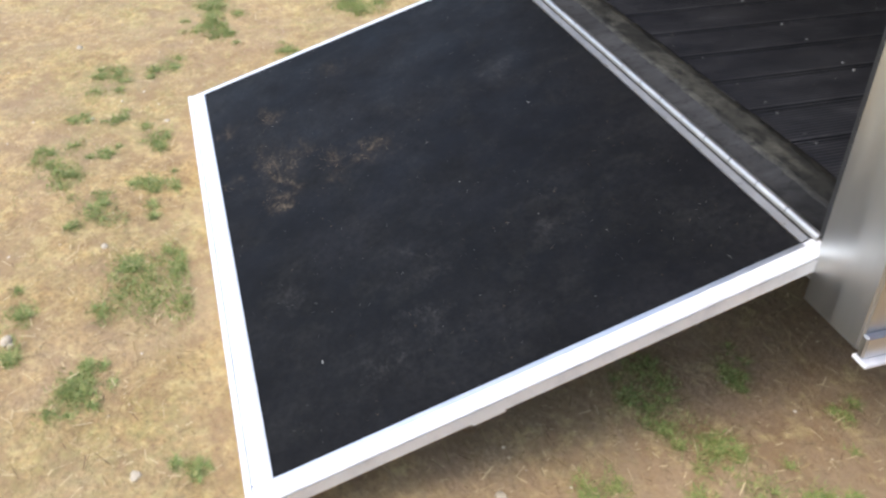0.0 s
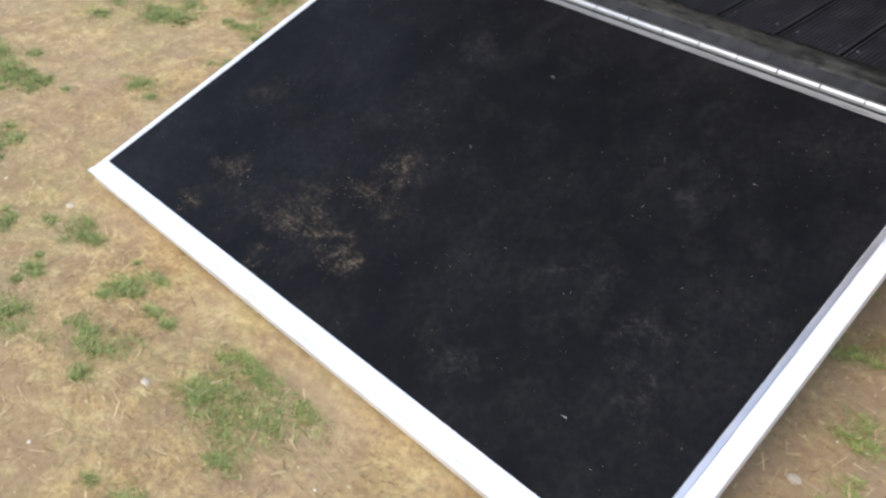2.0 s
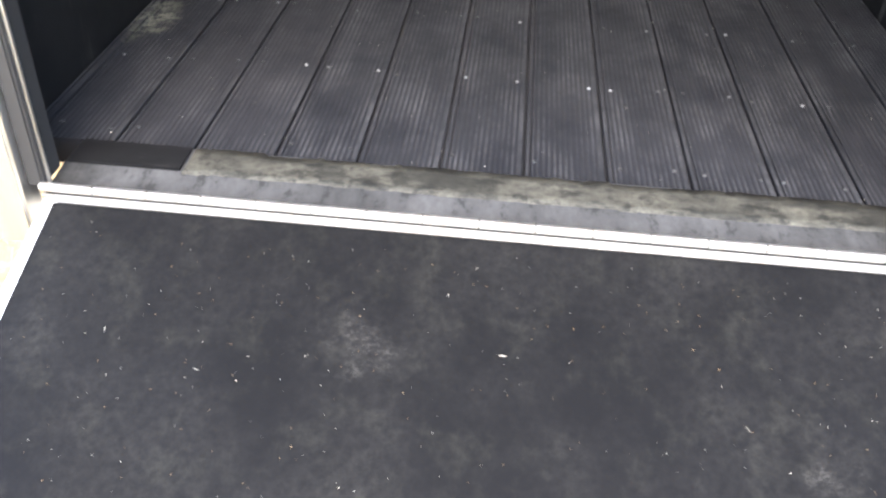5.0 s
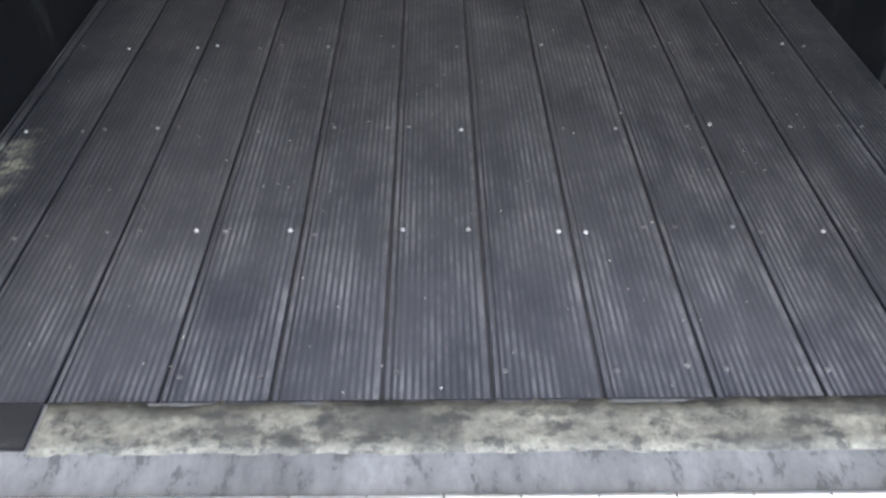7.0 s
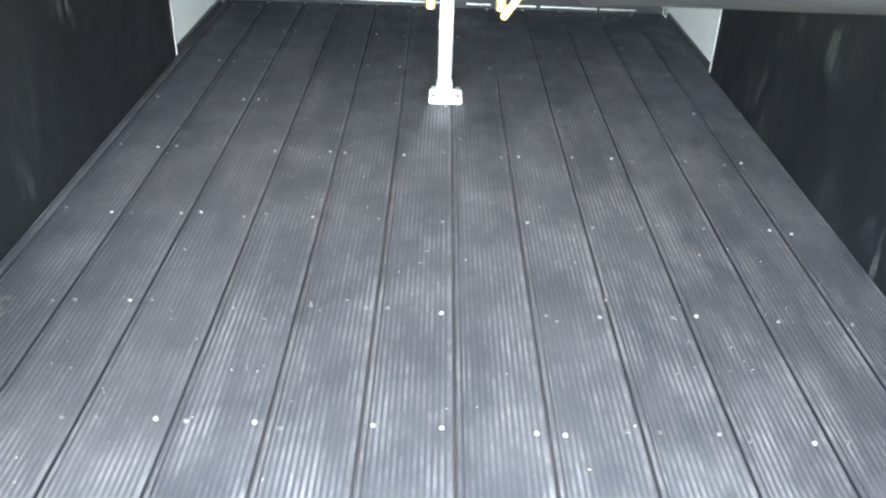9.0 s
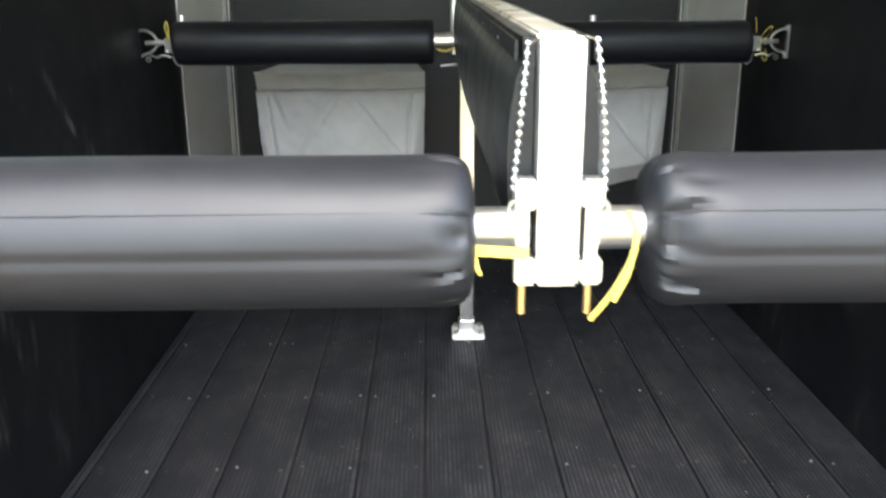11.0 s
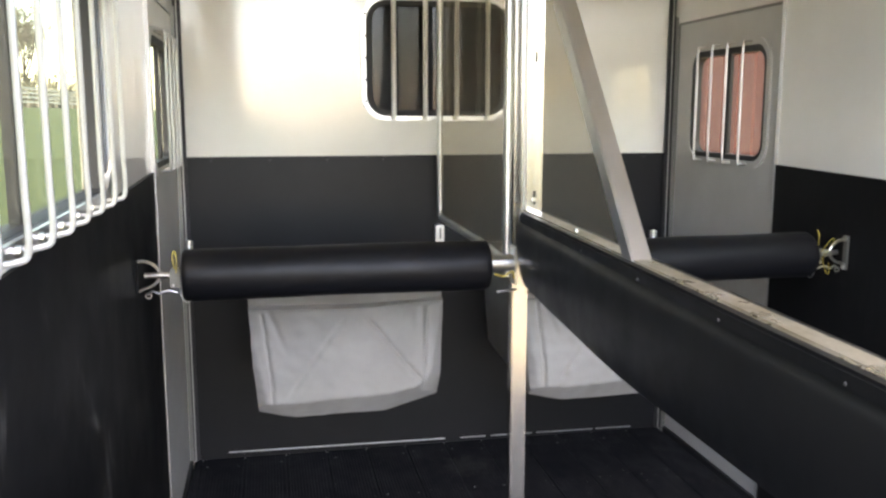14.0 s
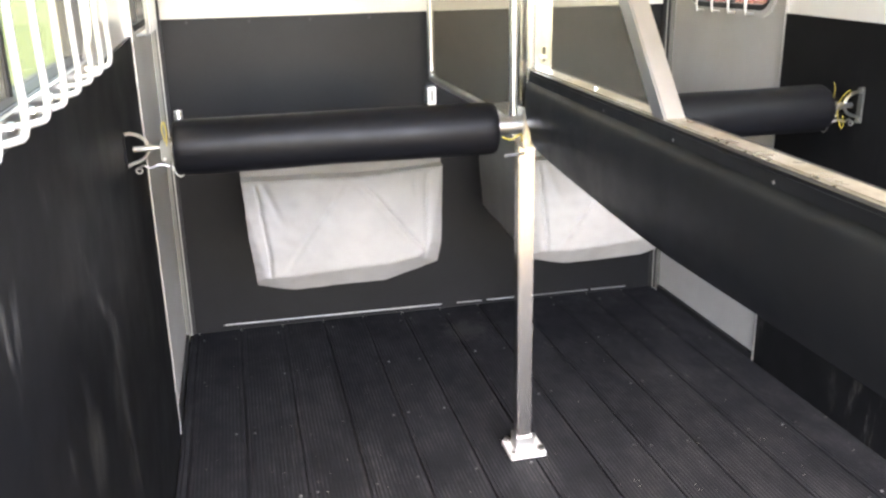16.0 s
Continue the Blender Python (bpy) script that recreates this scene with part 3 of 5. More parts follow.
def build_ground():
    xs = grade()
    ys = [v - 0.3 for v in grade()]
    verts, faces = [], []
    for y in ys:
        for x in xs:
            d = max(abs(x), abs(y))
            rough = 0.012 * noise.noise((x * 3, y * 3, 0)) + 0.007 * noise.noise((x * 11, y * 11, 4)) + 0.004 * noise.noise((x * 27, y * 27, 9))
            verts.append((x, y, land(x, y) + (rough if d < 8 else 0.05 * noise.noise((x * 0.2, y * 0.2, 2)))))
    n = len(xs)
    for j in range(len(ys) - 1):
        for i in range(n - 1):
            faces.append((j * n + i, j * n + i + 1, (j + 1) * n + i + 1, (j + 1) * n + i))
    me = bpy.data.meshes.new("ground")
    me.from_pydata(verts, [], faces)
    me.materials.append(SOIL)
    smooth(me, 60)
    tagged(new("ground", me), "sandy soil with thin dry grass, lawn beyond", "ground", kind="structure")


build_ground()


# ---- trailer shell ----
def shell_wall(s, name, label):
    """A side wall with its window and escape-door openings; s: -1 or 1."""
    x0, x1 = sorted((s * (XW + 0.008), s * (XW + 0.05)))
    bm = bmesh.new()
    for y0, y1, z0, z1 in ((0.09, 0.88, -0.12, 2.42), (0.88, 1.886, -0.12, 1.222), (1.886, 1.90, -0.12, 1.236), (0.88, 1.90, 1.70, 2.42), (1.90, 2.65, -0.12, 2.42),
                           (2.65, 3.43, 1.775, 2.42), (2.65, 3.43, -0.12, -0.035), (3.43, 3.53, -0.12, 2.42)):
        bm_box((x0, y0, z0), (x1, y1, z1), bm=bm)
    wall = part(name, bm, WHITE)
    tagged(wall, label, "wall", kind="structure")
    a, b = sorted((s * XW, s * (XW + 0.0085)))
    bm = bm_box((a, 0.09, -0.02), (b, 2.645, KICK))
    for v in bm.verts:
        if v.co.z > 0.5:
            v.co.z += dip(v.co.y, 0.021)
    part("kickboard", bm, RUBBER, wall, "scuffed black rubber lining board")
    a, b = sorted((s * (XW + 0.051), s * (XW + 0.055)))
    bm = bmesh.new()
    for y0, y1, z0, z1 in ((0.05, 0.88, -0.12, 2.42), (0.88, 1.886, -0.12, 1.222), (1.886, 1.90, -0.12, 1.236), (0.88, 1.90, 1.70, 2.42), (1.90, 2.65, -0.12, 2.42),
                           (2.65, 3.43, 1.775, 2.42), (3.43, 5.0, -0.12, 2.42)):
        bm_box((a, y0, z0), (b, y1, z1), bm=bm)
    part("outer_skin", bm, SKIN, wall, "pale grey painted outer sheet")
    a, b = sorted((s * (XW + 0.056), s * (XW + 0.072)))
    rail = part("bottom_rail", bm_box((a, -0.012, -0.125), (b, 5.0, -0.075), 0.003), ALU, wall, "aluminium bottom rail")
    a, b = sorted((s * (XW + 0.050), s * (XW + 0.088)))
    part("bottom_flange", bm_box((a, -0.014, -0.134), (b, 5.0, -0.1255), 0.002), RAIL, wall)
    for k in range(10):
        bm = bmesh.new()
        bmesh.ops.create_uvsphere(bm, u_segments=8, v_segments=5, radius=0.006, matrix=Matrix.Translation((s * (XW + 0.056), 0.03 + 0.09 * k, -0.03)))
        part("rivet", bm, ALU, wall)
    # thin aluminium edge where lining meets the escape door
    a, b = sorted((s * (XW - 0.004), s * (XW + 0.01)))
    part("edge_trim", bm_box((a, 2.646, 0.0), (b, 2.653, 1.80), 0.0015), DULL, wall, "thin aluminium edge of the lining")
    return wall


wall_left = shell_wall(-1, "wall_left", "white upper side wall over black rubber lining")
wall_right = shell_wall(1, "wall_right", "white upper side wall over black rubber lining")


def side_window(s, name):
    """Side window with black slider frame, two panes and nine bent guard bars."""
    win = thing(name, (s * XW, 1.38, 1.24), "sliding window with aluminium guard bars", "window", kind="structure")
    put3 = lambda u, v, w: (s * (XW + w), u, v + dip(u))
    part("window_trim", bm_ring(rounded(0.708, 1.226, 1.952, 1.724, 0.13), rounded(0.735, 1.25, 1.925, 1.70, 0.105), -0.004, 0.0095, put3), ALU, win, "rounded aluminium trim ring")
    part("window_frame", bm_ring(rounded(0.720, 1.236, 1.940, 1.714, 0.12), rounded(0.885, 1.252, 1.897, 1.672, 0.03), 0.004, 0.0075, put3), FRAMEGREY, win, "black slider frame")
    part("frame_liner", bm_ring(rounded(0.8802, 1.2225, 1.8995, 1.6995, 0.002, 2), rounded(0.884, 1.253, 1.898, 1.671, 0.002, 2), 0.0085, 0.05, put3), BLACKSEAL, win)
    part("window_stile", bm_box((min(s * (XW + 0.024), s * (XW + 0.045)), 1.316, 1.224), (max(s * (XW + 0.024), s * (XW + 0.045)), 1.342, 1.69), 0.003), BLACKSEAL, win)
    for a, b, d in ((0.882, 1.320, 0.026), (1.338, 1.8990, 0.036)):
        lo, hi = sorted((s * (XW + d), s * (XW + d + 0.004)))
        p = part("pane", bm_box((lo, a, 1.225), (hi, b, 1.676)), GLASS, win)
        p.visible_shadow = False
    for k in range(9):
        y = 0.818 + 0.1245 * k
        x = s * (XW - 0.045)
        e = dip(y)
        bar = curve_pts([(s * (XW + 0.0), y - 0.012, 1.236 + e), (s * (XW - 0.03), y - 0.004, 1.238 + e), (x, y, 1.252 + e), (x, y, 1.32)], 4)
        bar += curve_pts([(x, y, 1.45), (x, y, 1.62), (x, y, 1.705), (s * (XW - 0.03), y - 0.004, 1.719), (s * XW, y - 0.012, 1.721)], 4)
        g = part("guard_bar", bm_sweep(bar, 0.0046, 8), BAR, win)
        for z in (1.236 + e, 1.721):
            part("bar_bolt", bm_rod((s * (XW - 0.012), y - 0.03, z), (s * (XW - 0.002), y - 0.03, z), 0.009, 8), STEEL, g)
    return win


side_window(-1, "window_1")
side_window(1, "window_2")


def escape_door(s, name):
    """Grey escape door with a rounded barred window."""
    d = thing(name, (s * (XW + 0.03), 3.04, 0.01), "closed grey aluminium escape door with barred window", "door", kind="structure")
    x0, x1 = sorted((s * (XW + 0.012), s * (XW + 0.045)))
    bm = bmesh.new()
    for y0, y1, z0, z1 in ((2.664, 2.740, 0.022, 1.765), (3.290, 3.418, 0.022, 1.765), (2.740, 3.290, 0.022, 1.233), (2.740, 3.290, 1.645, 1.765)):
        bm_box((x0, y0, z0), (x1, y1, z1), bm=bm)
    part("door_panel", bm, DOORGREY, d)
    put3 = lambda u, v, w: (s * (XW + w), u, v)
    part("door_frame", bm_ring([(2.655, -0.045), (3.428, -0.045), (3.428, 1.773), (2.655, 1.773)], [(2.661, -0.030), (3.423, -0.030), (3.423, 1.764), (2.661, 1.764)], 0.007, 0.014, put3), FORK, d)
    a, b = sorted((s * (XW + 0.0025), s * (XW + 0.05)))
    part("door_sill", bm_box((a, 2.662, -0.034), (b, 3.4225, 0.0185)), BLACKSEAL, d)
    a, b = sorted((s * (XW - 0.002), s * (XW + 0.0078)))
    part("door_jamb", bm_box((a, 3.4295, 0.001), (b, 3.4365, 1.80), 0.001), FORK, d)
    part("jamb_seal", bm_box((a, 3.437, 0.001), (b, 3.4515, 1.80)), BLACKSEAL, d)
    part("window_trim", bm_ring(rounded(2.718, 1.210, 3.312, 1.668, 0.09), rounded(2.740, 1.233, 3.290, 1.645, 0.068), 0.004, 0.0125, put3), DOORGREY, d)
    part("window_seal", bm_ring(rounded(2.739, 1.232, 3.291, 1.646, 0.068), rounded(2.760, 1.252, 3.268, 1.622, 0.05), 0.008, 0.04, put3), BLACKSEAL, d)
    part("window_stile", bm_box((min(s * (XW + 0.016), s * (XW + 0.03)), 3.005, 1.253), (max(s * (XW + 0.016), s * (XW + 0.03)), 3.038, 1.622), 0.002), BLACKSEAL, d)
    lo, hi = sorted((s * (XW + 0.032), s * (XW + 0.036)))
    p = part("pane", bm_box((lo, 2.755, 1.246), (hi, 3.273, 1.628)), GLASS, d)
    p.visible_shadow = False
    for k in range(4):
        y = 2.845 + 0.112 * k
        x = s * (XW - 0.028)
        part("guard_bar", bm_sweep(curve_pts([(s * (XW + 0.004), y, 1.221), (s * (XW - 0.018), y, 1.224), (x, y, 1.240), (x, y, 1.45), (x, y, 1.640), (s * (XW - 0.018), y, 1.655), (s * (XW + 0.004), y, 1.658)], 5), 0.0046, 8), DULL, d)
    return d


escape_door(-1, "door_1")
escape_door(1, "door_2")

# front wall with its window into a dark compartment
bm = bmesh.new()
for x0, x1, z0, z1 in ((-1.02, -0.275, -0.12, 2.42), (0.275, 1.02, -0.12, 2.42), (-0.275, 0.275, -0.12, 1.405), (-0.275, 0.275, 1.835, 2.42)):
    bm_box((x0, YF + 0.008, z0), (x1, YF + 0.045, z1), bm=bm)
wall_front = tagged(part("wall_front", bm, WHITE), "glossy white front wall over black lining", "wall", kind="structure")
part("kickboard", bm_box((-XW + 0.001, YF, -0.004), (XW - 0.001, YF + 0.0085, KICK + 0.003), 0.002), FRONTRUB, wall_front, "plain black rubber lining board")
for k in range(9):
    part("lining_screw", bm_rod((-0.9 + 0.225 * k, YF - 0.003, KICK - 0.012), (-0.9 + 0.225 * k, YF + 0.002, KICK - 0.012), 0.005, 8), BLACKSEAL, wall_front)
part("base_strip", bm_bar((-0.875, YF - 0.006, 0.027), (0.03, YF - 0.006, 0.020), 0.006, 0.0036, bevel=0.0010), ALU, wall_front, "bright aluminium strip at the floor")
for x0, x1 in ((0.10, 0.21), (0.235, 0.42), (0.44, 0.70), (0.715, 0.88)):
    part("base_strip", bm_bar((x0, YF - 0.004, 0.0185 - 0.006 * x0), (x1, YF - 0.004, 0.0185 - 0.006 * x1), 0.005, 0.0030, bevel=0.0008), ALU, wall_front, "thin worn aluminium strip at the floor")
for s in (-1, 1):
    a, b = sorted((s * (XW + 0.006), s * (XW - 0.022)))
    part("corner_trim", bm_box((a, YF - 0.0185, 0.002), (b, YF - 0.001, CEIL - 0.002), 0.004), BLACKSEAL, wall_front)
    a, b = sorted((s * (XW - 0.006), s * (XW - 0.010)))
    part("corner_edge", bm_box((a, YF - 0.0225, 0.002), (b, YF - 0.0190, 1.9), 0.0008), DULL, wall_front)
put3 = lambda u, v, w: (u, YF + w, v)
win = thing("window_3", (0, YF, 1.39), "dark barred window in the front wall", "window", kind="structure")
part("window_trim", bm_ring(rounded(-0.308, 1.374, 0.308, 1.864, 0.10), rounded(-0.289, 1.392, 0.289, 1.846, 0.083), -0.008, 0.0075, put3), ALU, win, "rounded aluminium trim ring")
part("window_seal", bm_ring(rounded(-0.296, 1.384, 0.296, 1.854, 0.09), rounded(-0.263, 1.416, 0.263, 1.824, 0.058), 0.002, 0.0075, put3), BLACKSEAL, win)
p = part("pane", bm_box((-0.274, YF + 0.028, 1.406), (0.274, YF + 0.032, 1.834)), SMOKED, win)
for k in range(4):
    x = -0.182 + 0.1275 * k
    part("guard_bar", bm_sweep(curve_pts([(x, YF - 0.004, 1.385), (x, YF - 0.022, 1.388), (x, YF - 0.030, 1.405), (x, YF - 0.030, 1.6), (x, YF - 0.030, 1.835), (x, YF - 0.022, 1.852), (x, YF - 0.004, 1.855)], 5), 0.0095, 10), BARS, win)
for k in range(5):
    part("trim_screw", bm_rod((-0.292, YF - 0.013, 1.45 + 0.085 * k), (-0.292, YF - 0.006, 1.45 + 0.085 * k), 0.005, 8), BLACKSEAL, win)

# compartment in front, closed and dark, and the roof
bm = bm_box((-1.06, 4.95, -0.12), (1.06, 5.0, 2.42))
bm_box((-1.015, YF + 0.046, -0.10), (-1.005, 4.949, 2.378), bm=bm)
bm_box((1.005, YF + 0.046, -0.10), (1.015, 4.949, 2.378), bm=bm)
bm_box((-1.004, YF + 0.046, -0.10), (1.004, 4.949, -0.08), bm=bm)
bm_box((-1.004, YF + 0.046, 2.36), (1.004, 4.949, 2.378), bm=bm)
tagged(part("wall_nose", bm, BLACKSEAL), "plain closing wall of the front compartment", "wall", kind="structure")
ceiling = tagged(part("ceiling", bm_box((-1.06, 0.0, CEIL), (1.06, 5.0, CEIL + 0.05)), WHITE), "white sheet ceiling of the trailer", "ceiling", kind="structure")

# rear frame
for s, name in ((-1, "rear_post_left"), (1, "rear_post_right")):
    a, b = sorted((s * 0.905, s * 1.068))
    rp = tagged(part(name, bm_box((a, -0.012, -0.12), (b, 0.052, 2.42), 0.006), ALU), "bare aluminium rear corner post", "post", kind="structure")
    a, b = sorted((s * 0.872, s * 0.9045))
    part("door_seal", bm_box((a, 0.012, 0.0), (b, 0.086, 2.28), 0.004), BLACKSEAL, rp, "black rubber seal")
    a, b = sorted((s * 0.866, s * 0.8715))
    part("seal_edge", bm_box((a, 0.026, 0.0), (b, 0.034, 2.28), 0.001), ALU, rp)
    a, b = sorted((s * 0.9045, s * (XW + 0.008)))
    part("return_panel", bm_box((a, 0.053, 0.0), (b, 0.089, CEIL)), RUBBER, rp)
tagged(part("rear_header", bm_box((-0.905, -0.012, 2.28), (0.905, 0.052, 2.42), 0.006), ALU), "bare aluminium rear header over the opening", "header", kind="structure")

# chassis below the floor
bm = bm_box((-0.8, 0.7, GZ + 0.001), (0.8, 4.9, -0.0605))
tagged(part("chassis", bm, BLACKSEAL), "dark closed underside of the trailer", "chassis", kind="structure")


# ---- hay bags ----
def hay_bag(s):
    x0, x1 = sorted((s * 0.137, s * 0.757))
    y0, y1, z0, z1 = 2.612, YF - 0.002, 0.434, 0.868
    t = thing("hay_bag", ((x0 + x1) / 2, YF, z0), "grey coated canvas hay manger bag with sharp folds", "hay bag", group="hay bags")
    w, h, dep = x1 - x0, z1 - z0, y1 - y0
    nu, nk, nq = 110, 90, 14

    def soft_max(vals, sharp=520.0):
        top = max(vals)
        return top + math.log(sum(math.exp((v - top) * sharp) for v in vals)) / sharp - math.log(2) / sharp

    def beyond(u, k, a, b):
        """Distance of (u, k) to the right of the way from a to b, in metres."""
        du, dk = (b[0] - a[0]) * w, (b[1] - a[1]) * h
        return (((u - a[0]) * w) * dk - ((k - a[1]) * h) * du) / math.hypot(du, dk)

    def setback(u, k):
        """How far the folded front lies behind its foremost plane: flat facets that meet in creases."""
        slope = 0.020 * (1 - k)
        fold = 0.19 + 0.06 * (u - 0.2)
        left = beyond(u, k, (0.15, 0.15), (0.48, 0.78))
        right = beyond(u, k, (0.575, 0.81), (0.88, 0.27))
        down = max(0.0, min(1.0, (0.82 - k) / 0.08)) * max(0.0, min(1.0, (k - 0.18) / 0.06))
        edge = max(0.0, min(1.0, (0.83 - k) / 0.04)) * max(0.0, min(1.0, (k - 0.10) / 0.06))
        crease = down * (0.0060 * math.exp(-(left / 0.007) ** 2) + 0.0075 * math.exp(-(right / 0.006) ** 2) - 0.003 * math.exp(-((right - 0.016) / 0.010) ** 2))
        crease += edge * (0.0085 * math.exp(-((u - 0.075 - 0.012 * math.sin(5 * k)) * w / 0.006) ** 2) + 0.0085 * math.exp(-((u - 0.915 + 0.010 * math.sin(4 * k)) * w / 0.006) ** 2))
        return crease + soft_max((slope, slope - 0.20 * left, slope - 0.24 * right,
                                  0.9 * (0.085 + 0.012 * math.sin(5 * k) - u) * w,
                                  0.9 * (u - 0.905 + 0.010 * math.sin(4 * k)) * w,
                                  0.95 * (fold - k) * h,
                                  0.75 * beyond(u, k, (0.755, 0.05), (0.90, 0.33)),
                                  0.45 * beyond(u, k, (0.04, 0.17), (0.22, 0.06))))

    def place(u, k, q):
        """Across, height and depth (0 at the front) to a place on the slack bag."""
        low = 1 - k
        x = x0 + w * u + (0.5 - u) * w * ((0.085 if u < 0.5 else 0.045) * low ** 1.4 + 0.18 * q)
        y = y0 + dep * q
        front = max(0.0, 1 - q * 5)
        lift = h * (0.065 * max(0.0, (0.20 - u) / 0.20) + 0.10 * max(0.0, (u - 0.70) / 0.30))
        z = z0 + h * k + lift * max(0.0, 1 - k / 0.4) * (1 - 0.5 * q)
        y += front * setback(u, k)
        hem = min(1.0, max(0.0, (k - 0.845 - 0.012 * u) / 0.012))
        y += front * (0.036 * hem - 0.036 * max(0.0, (k - 0.83) / 0.17))
        du, dk = (u - 0.125) * w, (k - 0.72) * h
        y += front * 0.008 * math.exp(-((du * 0.94 + dk * 0.34) / 0.010) ** 2 - (dk / 0.06) ** 2)
        y += front * 0.006 * math.exp(-((u - 0.86) * w / 0.012) ** 2 - ((k - 0.74) * h / 0.04) ** 2)
        wr = 0.0045 * noise.noise((u * 3.5 + s * 3, k * 3.5, q * 4)) + 0.0025 * noise.noise((u * 13, k * 13 + s, q * 9))
        return (x + wr * 0.6, min(y + front * wr, y1), z + 0.3 * wr)

    bm = bmesh.new()

    def sheet(fn, n, m):
        g = [[bm.verts.new(fn(i / n, j / m)) for i in range(n + 1)] for j in range(m + 1)]
        for j in range(m):
            for i in range(n):
                bm.faces.new((g[j][i], g[j][i + 1], g[j + 1][i + 1], g[j + 1][i]))

    sheet(lambda u, k: place(u, k, 0.0), nu, nk)
    sheet(lambda q, k: place(0.0, k, q), nq, nk)
    sheet(lambda q, k: place(1.0, k, q), nq, nk)
    sheet(lambda u, q: place(u, 0.0, q), nu, nq)
    sheet(lambda u, k: place(u, k, 1.0), nu, nk)
    sheet(lambda u, q: place(u, 1.0, q)[:2] + (z1 - 0.10 * math.sin(math.pi * q) * math.sin(math.pi * u),), nu, nq)
    bmesh.ops.remove_doubles(bm, verts=bm.verts, dist=0.0004)
    bmesh.ops.recalc_face_normals(bm, faces=bm.faces)
    part("bag", bm, BAG, t)
    bm = bm_sweep([place(k / 24, 1.0, 0.0) for k in range(25)], 0.004, 6)
    part("hem", bm, BAG, t, "stitched hem of the mouth")
    return t


hay_bag(-1)
hay_bag(1)


# ---- padded bars ----
def padded_roll(x0, x1, y, z, r, seed, wrinkle=0.010, square=False):
    bm = bmesh.new()
    seg = 96
    prof = [(0.0, 0.40), (0.001, 0.58), (0.003, 0.74), (0.006, 0.85), (0.010, 0.915), (0.015, 0.953), (0.022, 0.98), (0.032, 0.994), (0.045, 1.0), (0.06, 1.0), (0.08, 1.0)]
    # drawn-in creases of the cover round its ends
    pleats = [(seed * 0.7 + 0.62 * k + 0.25 * math.sin(k * 2.3 + seed), 0.6 + 0.4 * math.sin(k * 1.7 + seed)) for k in range(10)]
    if square:
        prof = [(0.0, 0.80), (0.003, 0.93), (0.009, 0.985), (0.02, 1.0), (0.05, 1.0), (0.08, 1.0)]
    L = abs(x1 - x0)
    n = 28
    stations = [(d, k) for d, k in prof] + [(0.08 + (L - 0.16) * j / n, 1.0) for j in range(1, n)] + [(L - d, k) for d, k in reversed(prof)]
    rings = []
    for d, k in stations:
        end = max(0.0, 1 - min(d, L - d) / 0.055)
        inner = d if x0 < x1 and x0 > 0 else L - d
        ring = []
        for j in range(seg):
            a = 2 * math.pi * j / seg
            rr = r * k
            ca, sa = math.cos(a), math.sin(a)
            fold = abs(noise.noise((ca * 2.1 + seed, sa * 2.1, d * 5))) + 0.5 * abs(noise.noise((ca * 4.6, sa * 4.6 + seed, d * 9)))
            rr -= wrinkle * math.sin(min(1.0, end * 1.15) * 2.3) * max(0.0, 1 - fold * 4.2)
            tight = max(0.0, 1 - min(d, L - d) / 0.028)
            for a0, deep in () if square else pleats:
                off = (a - a0 + math.pi) % (2 * math.pi) - math.pi
                rr -= 0.36 * wrinkle * deep * min(1.0, tight * 1.4) * math.exp(-(off / 0.075) ** 2)
            rr += 0.5 * wrinkle * end * noise.noise((ca * 1.5, sa * 1.5, seed + d * 16))
            rr += 0.0025 * noise.noise((d * 4, math.cos(a) * 1.3, math.sin(a) * 1.3 + seed))
            if not square:
                # slack dent in the cover beside the divider
                rr -= (0.8 * wrinkle) * math.exp(-((inner - 0.019) / 0.010) ** 2) * math.exp(-((a - math.radians(171)) / (0.34 if x0 > 0 else 0.16)) ** 2)
            if not square and abs(a - math.radians(186)) < 0.09:
                rr -= 0.002
            ring.append(bm.verts.new((min(x0, x1) + d, y + rr * math.cos(a), z + rr * math.sin(a))))
        rings.append(ring)
    for a, b in zip(rings, rings[1:]):
        for j in range(seg):
            bm.faces.new((a[j], b[j], b[(j + 1) % seg], a[(j + 1) % seg]))
    bm.faces.new(rings[0])
    bm.faces.new(list(reversed(rings[-1])))
    bmesh.ops.recalc_face_normals(bm, faces=bm.faces)
    return bm


def wall_hook(s, y, z):
    """Half ring on a plate that takes the pin of a bar."""
    t = thing("bar_hook", (s * XW, y, z), "zinc half-ring hook bracket on the side wall", "hook", group="bar hooks")
    a, b = sorted((s * XW, s * (XW - 0.005)))
    h = 0.052 if s > 0 else 0.044
    part("hook_plate", bm_box((a, y - 0.012, z - h), (b, y + 0.012, z + h), 0.002), FORK if s > 0 else RUBBER, t)
    pts = [(s * (XW - 0.004), y, z + 0.038)]
    pts += [(s * (XW - 0.008 - 0.048 * math.cos(radians(k))), y, z + 0.004 + 0.036 * math.sin(radians(k))) for k in range(80, -81, -16)]
    pts += [(s * (XW - 0.004), y, z - 0.038)]
    part("half_ring", bm_sweep(pts, 0.0046, 10), STEEL, t)
    for dz in (-0.044, 0.044) if s > 0 else ():
        part("bolt", bm_rod((s * (XW - 0.004), y, z + dz), (s * (XW - 0.012), y, z + dz), 0.007, 6), STEEL, t)
    return t


def cord(pts, parent, r=0.0026):
    return part("cord", bm_sweep(curve_pts(pts, 7), r, 8), YELLOW, parent, "yellow tie cord")


